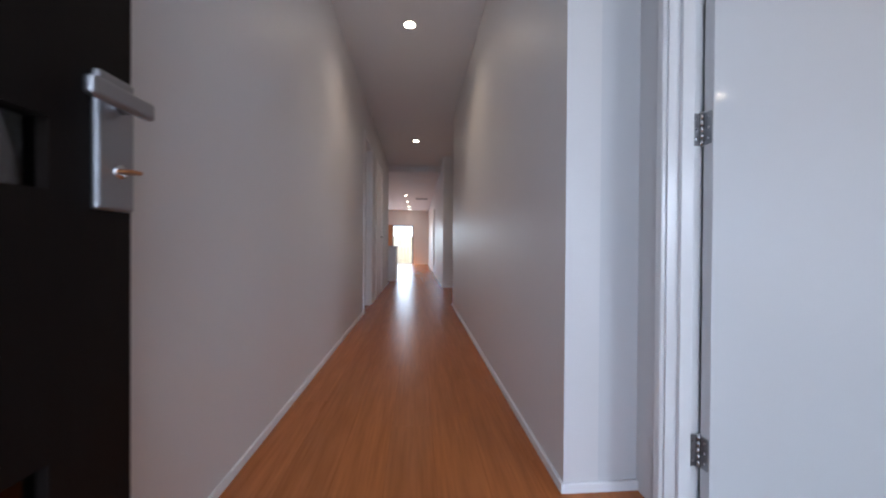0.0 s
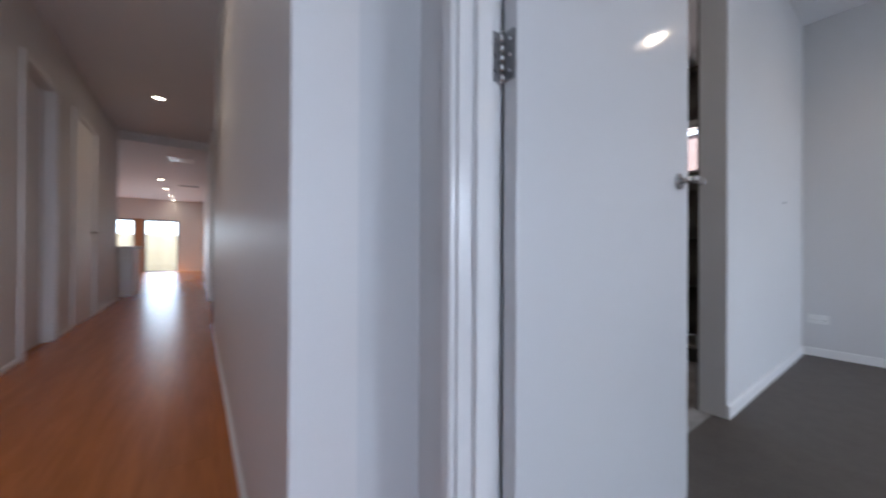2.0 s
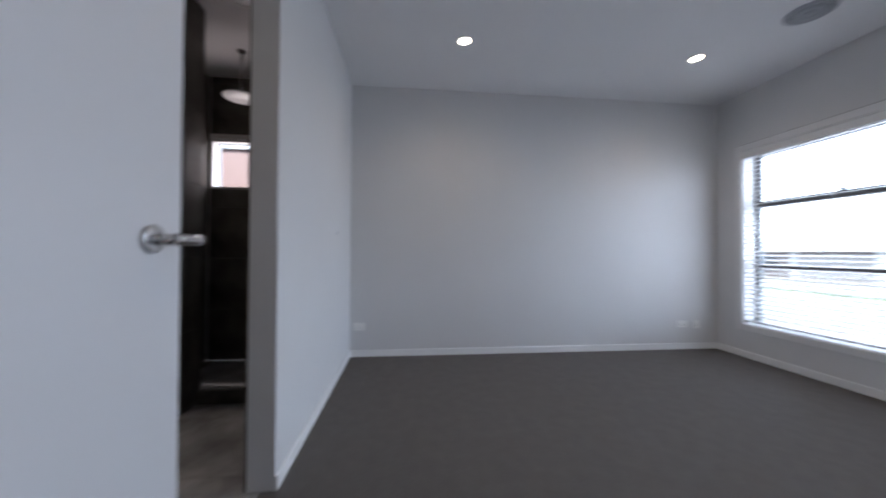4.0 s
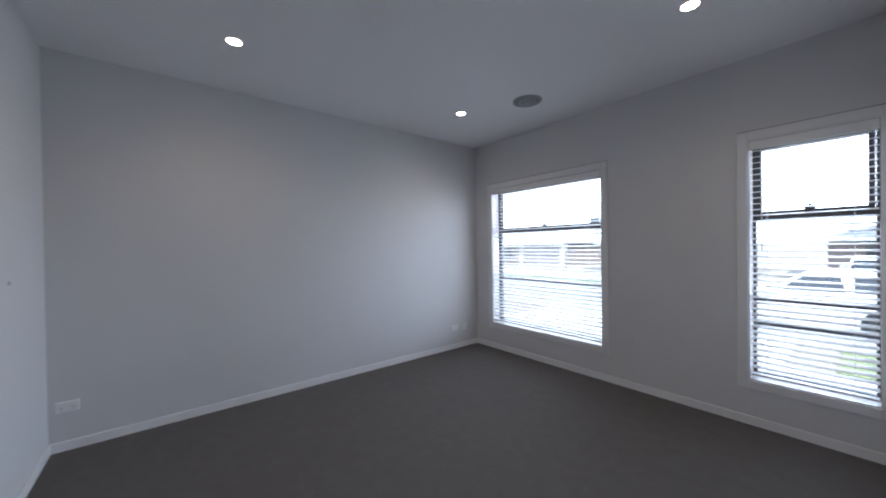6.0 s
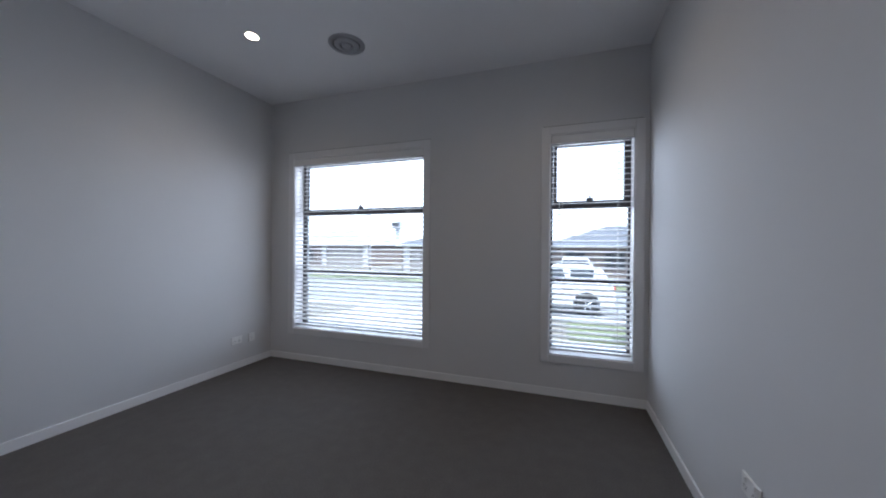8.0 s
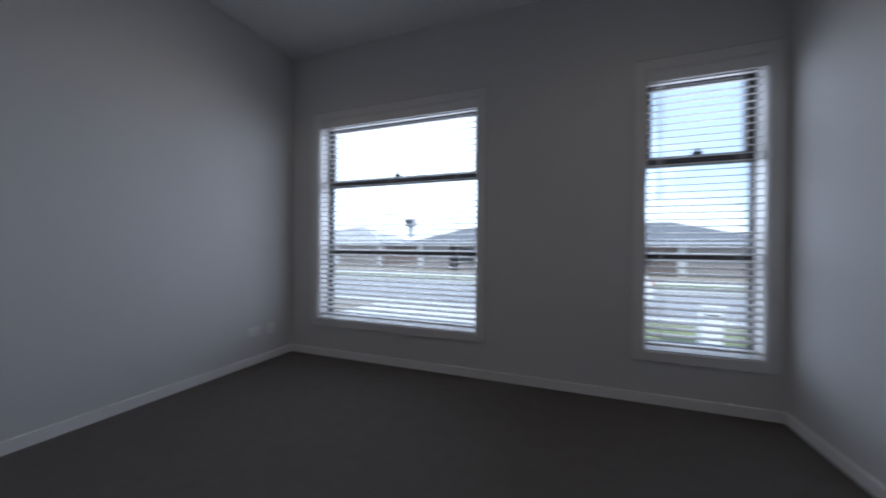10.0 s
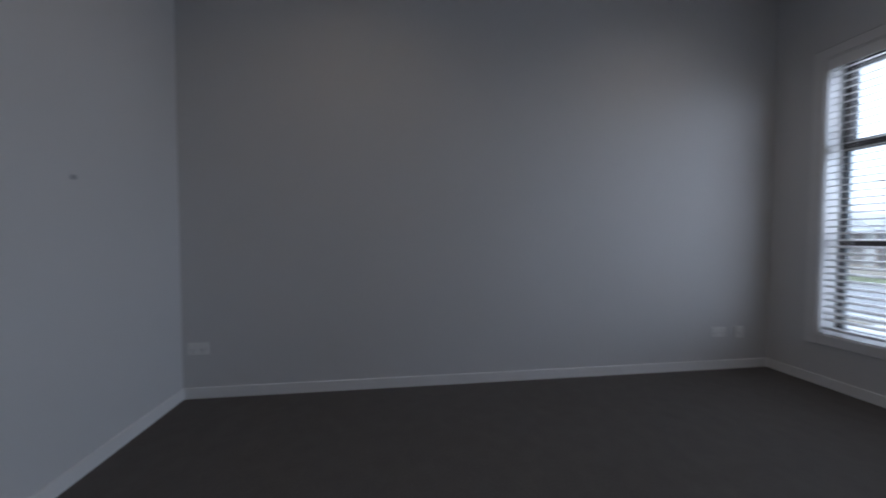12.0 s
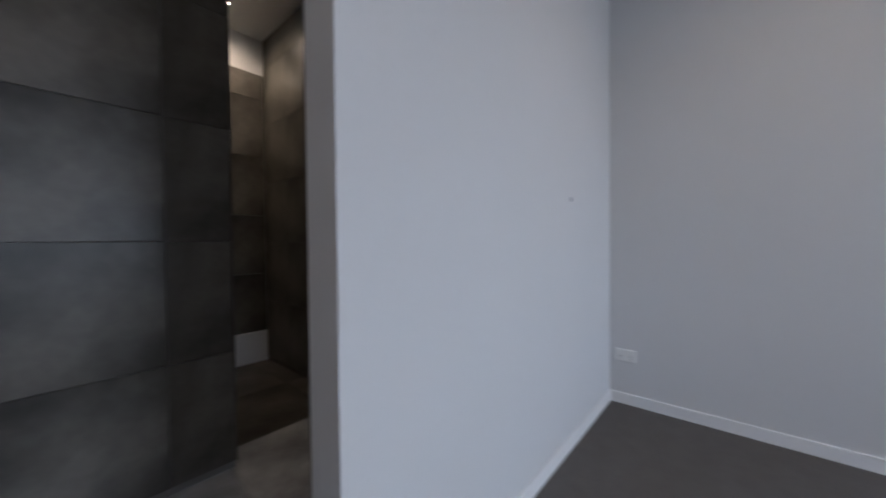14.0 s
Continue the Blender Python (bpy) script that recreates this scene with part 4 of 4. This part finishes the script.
    part("door", one_box(dx - 0.45, y, base, dx + 0.45, y + 0.05, base + 2.1), BRICK, h, "brown timber front door")
    return h


house(-4.0, -30.0, 13.5, 10.0, 1.5, -1.0, 1.85, BRICK, "brown brick house with grey hip roof and brown garage", -1, 0.3)
house(12.0, -29.5, 8.2, 11.0, 1.5, -1.0, 1.7, BRICK, "brown brick house with grey hip roof beside a tree", 1, 0.1)
house(28.5, -33.0, 12.5, 11.0, 1.5, -1.0, 2.1, BRICK, "long brick house with pale piers and pale grey roof", -1, 0.28, ROOF_PALE)
house(-20.0, -31.0, 13.0, 10.0, 1.5, -1.0, 1.9, BRICK, "brick house with grey hip roof further along the street", 1, 0.28)
house(42.0, -34.0, 13.0, 10.0, 1.5, -1.0, 1.9, BRICK_PALE, "pale rendered house at the end of the street", 1, 0.28)
cooler = thing("roof_cooler", "dark boxy evaporative cooler on a house roof", "cooler", at=(21.1, -38.5, 3.0))
part("case", one_box(20.5, -39.1, 3.62, 21.7, -38.0, 4.5, 0.06), VENT_GREY, cooler)
for k in range(5):
    part("louvre", one_box(20.58, -38.0, 3.72 + 0.14 * k, 21.62, -37.97, 3.82 + 0.14 * k), BLACK_GAP, cooler)
part("stand", one_box(20.85, -38.8, 2.2, 21.35, -38.3, 3.62), VENT_GREY, cooler)

pole = thing("street_lamp", "slim grey street lamp post beside the footpath", "street lamp", at=(19.3, -29.0, -1.0))
part("post", cyl(bmesh.new(), (19.3, -29.0, -1.0), (0, 0, 1), 0.09, 0.05, 5.2, 10), VENT_GREY, pole, "", True)
part("arm", tube(bmesh.new(), [(19.3, -29.0, 4.15), (19.1, -28.6, 4.3), (18.8, -28.0, 4.3)], 0.035, 8), VENT_GREY, pole, "", True)
part("lamp_head", one_box(18.65, -28.0, 4.24, 18.95, -27.5, 4.34, 0.03), VENT_GREY, pole)

neighbour = thing("neighbour_house", "red-brown brick house wall beside the ensuite window", "house", at=(7.5, 2.0, -0.25))
part("wall", one_box(6.6, -2.0, -0.25, 9.0, 9.0, 2.56), BRICK_RED, neighbour)
part("fascia", one_box(6.56, -2.1, 2.56, 9.1, 9.1, 2.62, 0.01), FASCIA, neighbour)

post = thing("letterbox_pillar", "white rendered letterbox pillar beside the footpath", "letterbox", at=(0.0, -7.6, ground_z(-7.6)))
part("pillar", one_box(-0.15, -7.77, ground_z(-7.77) - 0.03, 0.15, -7.45, -0.02, 0.01), FASCIA, post)
part("cap", one_box(-0.19, -7.81, -0.02, 0.19, -7.41, 0.03, 0.012), FASCIA, post)
part("slot", one_box(-0.11, -7.45, -0.18, 0.11, -7.446, -0.14), BLACK_GAP, post)


def wheel(car, x, y, z, r, side):
    t = part("wheel", bmesh.new(), None, car)
    bm = bmesh.new()
    prof = [(0.62 * r, 0.0), (0.62 * r, 0.02), (0.9 * r, 0.02), (r, 0.0), (r, -0.16), (0.9 * r, -0.18), (0.62 * r, -0.18)]
    n = 28
    rows = [[bm.verts.new((x + p * math.cos(2 * math.pi * i / n), y + side * q, z + p * math.sin(2 * math.pi * i / n))) for p, q in prof] for i in range(n)]
    for i in range(n):
        a, b = rows[i], rows[(i + 1) % n]
        for k in range(len(prof)):
            j = (k + 1) % len(prof)
            bm.faces.new((a[k], a[j], b[j], b[k]))
    bmesh.ops.recalc_face_normals(bm, faces=bm.faces[:])
    part("tyre", bm, RUBBER, t, "", True)
    rim = bmesh.new()
    cyl(rim, (x, y - side * 0.03, z), (0, side, 0), 0.6 * r, 0.58 * r, 0.02, 24)
    for i in range(5):
        a = 2 * math.pi * i / 5
        tube(rim, [(x, y, z), (x + 0.58 * r * math.cos(a), y - side * 0.005, z + 0.58 * r * math.sin(a))], 0.028, 6)
    part("rim", rim, CHROME, t, "silver five-spoke alloy rim", True)


def profile_solid(points, width, tuck, z_tuck):
    """A side outline drawn in x and z, given width in y; above z_tuck the sides lean in by tuck."""
    bm = bmesh.new()
    sides = []
    for s in (-1, 1):
        sides.append([bm.verts.new((x, s * (width / 2 - tuck * max(0.0, z - z_tuck)), z)) for x, z in points])
    n = len(points)
    for k in range(n):
        bm.faces.new((sides[0][k], sides[0][(k + 1) % n], sides[1][(k + 1) % n], sides[1][k]))
    bm.faces.new(sides[0][::-1])
    bm.faces.new(sides[1])
    bmesh.ops.recalc_face_normals(bm, faces=bm.faces[:])
    rims = [e for e in bm.edges if len(e.link_faces) == 2 and any(len(f.verts) > 4 for f in e.link_faces)]
    bmesh.ops.bevel(bm, geom=rims, offset=0.06, segments=3, profile=0.6, affect="EDGES")
    return bm


def car(m, tall, label, length=4.1):
    """A white car; built along +x, then set in place by m."""
    c = thing("car", label, "car", "parked cars")
    L, w = length, 1.74
    z = lambda v: v * tall
    body = [(0.03, 0.30), (0.0, 0.52), (0.06, z(0.95)), (0.35, z(1.0)), (L * 0.66, z(0.98)), (L * 0.80, z(0.90)), (L * 0.965, z(0.76)), (L, 0.56), (L - 0.03, 0.30), (L * 0.9, 0.22), (L * 0.1, 0.22)]
    part("body", profile_solid(body, w, 0.12, 0.7), CAR_PAINT, c, "white painted car body", True)
    roof = [(0.10, z(0.97)), (0.34, z(1.38)), (0.70, z(1.46)), (L * 0.40, z(1.47)), (L * 0.49, z(1.38)), (L * 0.64, z(0.97))]
    part("cabin", profile_solid(roof, w - 0.08, 0.42, z(0.97)), CAR_PAINT, c, "white car roof and pillars", True)
    for s in (-1, 1):
        for a0, a1, b0, b1 in ((0.62, L * 0.30, 0.44, L * 0.30), (L * 0.325, L * 0.585, L * 0.325, L * 0.475)):
            bm = bmesh.new()
            lo, hi = z(1.01), z(1.36)
            side = lambda zz: s * (w / 2 - 0.04 - 0.42 * (zz - z(0.97)) + 0.006)
            vs = [bm.verts.new(p) for p in ((a0, side(lo), lo), (a1, side(lo), lo), (b1, side(hi), hi), (b0 + 0.1, side(hi), hi))]
            f = bm.faces.new(vs)
            got = bmesh.ops.extrude_face_region(bm, geom=[f])
            for v in got["geom"]:
                if isinstance(v, bmesh.types.BMVert):
                    v.co.y -= s * 0.02
            bmesh.ops.recalc_face_normals(bm, faces=bm.faces[:])
            part("side_window", bm, CAR_GLASS, c)
        wheel(c, L * 0.19, s * (w / 2 - 0.01), 0.31, 0.31, s)
        wheel(c, L * 0.81, s * (w / 2 - 0.01), 0.31, 0.31, s)
        part("wheel_arch", cyl(bmesh.new(), (L * 0.19, s * (w / 2 - 0.035), 0.33), (0, s, 0), 0.37, 0.37, 0.037, 28), BLACK_GAP, c)
        part("wheel_arch", cyl(bmesh.new(), (L * 0.81, s * (w / 2 - 0.035), 0.33), (0, s, 0), 0.37, 0.37, 0.037, 28), BLACK_GAP, c)
        part("tail_light", one_box(-0.01, s * 0.62 - 0.15, z(0.72), 0.10, s * 0.62 + 0.15, z(0.92), 0.02), RED_LENS, c)
        part("headlight", one_box(L * 0.93, s * 0.62 - 0.16, z(0.62), L * 0.985, s * 0.62 + 0.16, z(0.76), 0.02), GLASS, c)
        part("mirror", one_box(L * 0.56, s * (w / 2 + 0.06) - 0.09, z(1.0), L * 0.60, s * (w / 2 + 0.06) + 0.07, z(1.12), 0.02), CAR_PAINT, c)
    for pts in (((L * 0.495, z(1.36)), (L * 0.625, z(1.0))), ((0.13, z(1.02)), (0.31, z(1.34)))):
        (xa, za), (xb, zb) = pts
        bm = bmesh.new()
        n = Vector((zb - za, 0, -(xb - xa))).normalized() * (0.02 if xb < 1 else -0.02)
        n = n if (n.z > 0) else -n
        ya, yb = 0.60 if za > zb else 0.70, 0.70 if za > zb else 0.60
        vs = [bm.verts.new(Vector(p) + n) for p in ((xa, -ya, za), (xa, ya, za), (xb, yb, zb), (xb, -yb, zb))]
        f = bm.faces.new(vs)
        got = bmesh.ops.extrude_face_region(bm, geom=[f])
        for v in got["geom"]:
            if isinstance(v, bmesh.types.BMVert):
                v.co -= n * 1.5
        bmesh.ops.recalc_face_normals(bm, faces=bm.faces[:])
        part("windscreen", bm, CAR_GLASS, c)
    c.matrix_world = m
    return c


car(pose(0.25, -11.6, ground_z(-11.6) + 0.006), 1.0, "white hatchback parked along the kerb")
car(pose(1.0, -18.6, ground_z(-20) + 0.03, 0, 0, -90), 1.12, "white car parked end-on across the street")


def tree(x, y, z, high, spread, leaf, label, leaves=900):
    t = thing("tree", label, "tree", "street trees", at=(x, y, z))
    bm = bmesh.new()
    trunk_top = Vector((x, y, z + high * 0.55))
    cyl(bm, (x, y, z - 0.05), (0, 0, 1), 0.09, 0.045, high * 0.6, 10)
    tips = []
    for i in range(9):
        a = i * 2.4
        start = Vector((x, y, z + high * (0.35 + 0.025 * i)))
        end = start + Vector((math.cos(a) * spread * random.uniform(0.4, 0.75), math.sin(a) * spread * random.uniform(0.4, 0.75), high * random.uniform(0.2, 0.42)))
        tube(bm, [start, (start + end) / 2 + Vector((0, 0, 0.08)), end], 0.022, 6)
        tips.append(end)
    part("trunk", bm, BARK, t)
    verts, faces = [], []
    for i in range(leaves):
        c = random.choice(tips) + Vector([random.gauss(0, spread * 0.2) for _ in range(3)])
        u = Vector([random.uniform(-1, 1) for _ in range(3)]).normalized()
        v = u.orthogonal().normalized()
        s = random.uniform(0.05, 0.11)
        k = len(verts)
        verts += [tuple(c - u * s), tuple(c + v * s * 0.5), tuple(c + u * s), tuple(c - v * s * 0.5)]
        faces.append((k, k + 1, k + 2, k + 3))
    me = bpy.data.meshes.new("crown")
    me.from_pydata(verts, [], faces)
    me.materials.append(leaf)
    ob = new("crown", me)
    ob.parent = t
    ob.matrix_parent_inverse = t.matrix_basis.inverted()
    tagged(ob, "loose crown of small leaves", kind="stuff")


tree(7.0, -25.0, -0.95, 4.3, 1.7, LEAF, "small tree with yellow-green leaves on the verge", 1100)
tree(-13.0, -24.5, -0.95, 3.4, 1.3, LEAF_DARK, "small dark green street tree on the verge", 700)

# rear garden fence
fence = thing("fence", "pine paling fence behind the rear garden", "fence", at=(-1.0, 22.0, -0.25))
paling = mesh_of(one_box(-0.048, -0.008, 0.0, 0.048, 0.008, 1.78), FENCE_WOOD, "paling")
for i in range(56):
    piece("paling", paling, fence, (-2.9 + 0.1 * i, random.uniform(-0.006, 0.006), random.uniform(-0.01, 0.01)))
for z in (0.35, 1.35):
    part("rail", one_box(-4.0, 22.02, z - 0.25, 2.7, 22.06, z - 0.17), FENCE_WOOD, fence)

# ---- floor planks, tiles ----
row, x = 0, LEFT
while x < 1.058:
    w = min(0.186, 1.06 - x)
    bm = one_box(0.0004, 0.0006, -0.012, w - 0.0004, 2.1988, 0.0)
    me = mesh_of(bm, PLANK, "plank")
    offset = (row * 0.83) % 2.2
    y = -0.1 - offset
    while y < FAR - 0.1:
        a, b = max(y, -0.1), min(y + 2.2, FAR)
        if b - a > 0.05:
            if b - a > 2.19:
                piece("plank", me, hall_floor, (x, a, HALL_FLOOR))
            else:
                bm = one_box(0.0004, 0.0006, -0.012, w - 0.0004, b - a - 0.0012, 0.0)
                piece("plank", mesh_of(bm, PLANK, "plank"), hall_floor, (x, a, HALL_FLOOR))
        y += 2.2
    x += 0.186
    row += 1
side_boards = bmesh.new()
for x0, x1, y0, y1 in ((1.062, 2.4, 5.10, 7.22), (-5.0, LEFT - 0.002, HALL_END, FAR)):
    k = x0
    while k < x1 - 0.01:
        box(side_boards, k + 0.001, y0, HALL_FLOOR - 0.012, min(k + 0.185, x1), y1, HALL_FLOOR)
        k += 0.186
part("far_planks", side_boards, PLANK, hall_floor)["kind"] = "stuff"

TH, TW = 0.492, 0.98


def tile_wall(parent_name, axis, at, face, a0, a1, z0, z1, shift=0.0, thick=0.009):
    """Tiles on the plane axis = at, looking along face, from a0 to a1 and z0 to z1."""
    parent = bpy.data.objects[parent_name]
    z = z0
    shapes = {}
    while z < z1 - 0.01:
        h = min(TH, z1 - z)
        a = a0 - shift
        while a < a1 - 0.01:
            p, q = max(a, a0), min(a + TW, a1)
            if q - p > 0.01:
                key = (round(q - p, 3), round(h, 3))
                if key not in shapes:
                    w, g = key[0], 0.0008
                    d0, d1 = (0.0, thick) if face > 0 else (-thick, 0.0)
                    bm = one_box(g, d0, g, w - g, d1, h - g, 0.0012, 1) if axis == "y" else one_box(d0, g, g, d1, w - g, h - g, 0.0012, 1)
                    shapes[key] = mesh_of(bm, WALL_TILE, "tile")
                piece("tile", shapes[key], parent, (p, at, z) if axis == "y" else (at, p, z))
            a += TW
        z += TH


tile_wall("wall_ensuite_front", "y", 2.37, -1, 1.3, 2.99, 0.03, H, 0.5)
tile_wall("wall_ensuite_front", "x", 2.99, 1, 2.361, 2.47, 0.03, H)
tile_wall("wall_ensuite_nib", "y", 2.135, -1, 3.6, 3.80, 0.03, H)
tile_wall("wall_toilet_east", "x", 3.70, -1, 2.235, 3.75, 0.03, H, 0.3)
tile_wall("wall_ensuite_nib", "x", 3.80, 1, 2.126, 2.63, 0.03, H)
tile_wall("wall_toilet_north", "y", 3.76, -1, 2.0, 3.69, 0.26, 2.44, 0.2)
tile_wall("wall_shower_north", "y", 2.63, -1, 3.81, EAST, 0.03, H, 0.1)
for a0, a1, lo, hi in ((1.40, 1.7, 0.0, H), (1.7, 2.605, 0.0, 1.655), (1.7, 2.605, 2.19, H)):
    tile_wall("wall_east", "x", EAST, -1, a0, a1, lo, hi)
tile_wall("wall_north", "y", 1.389, 1, 2.841, EAST, 0.0, H)
skirting("baseboard_toilet", 2.0, 3.76, 3.69, 3.76, (0, -1), "white tiled band at the end wall foot", 0.26, 0.014)
bm = one_box(0.001, 0.001, -0.012, 0.599, 0.599, -0.002)
floor_tile = mesh_of(bm, FLOOR_TILE, "floor_tile")
# inner rows: the inner room's shade is put into a charcoal tile colour
shaded_tile = mesh_of(one_box(0.001, 0.001, -0.012, 0.599, 0.599, -0.002), WALL_TILE, "floor_tile")
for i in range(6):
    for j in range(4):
        piece("floor_tile", floor_tile if j < 2 else shaded_tile, ens_floor, (1.165 + 0.6 * i, NORTH + 0.061 + 0.6 * j, 0))
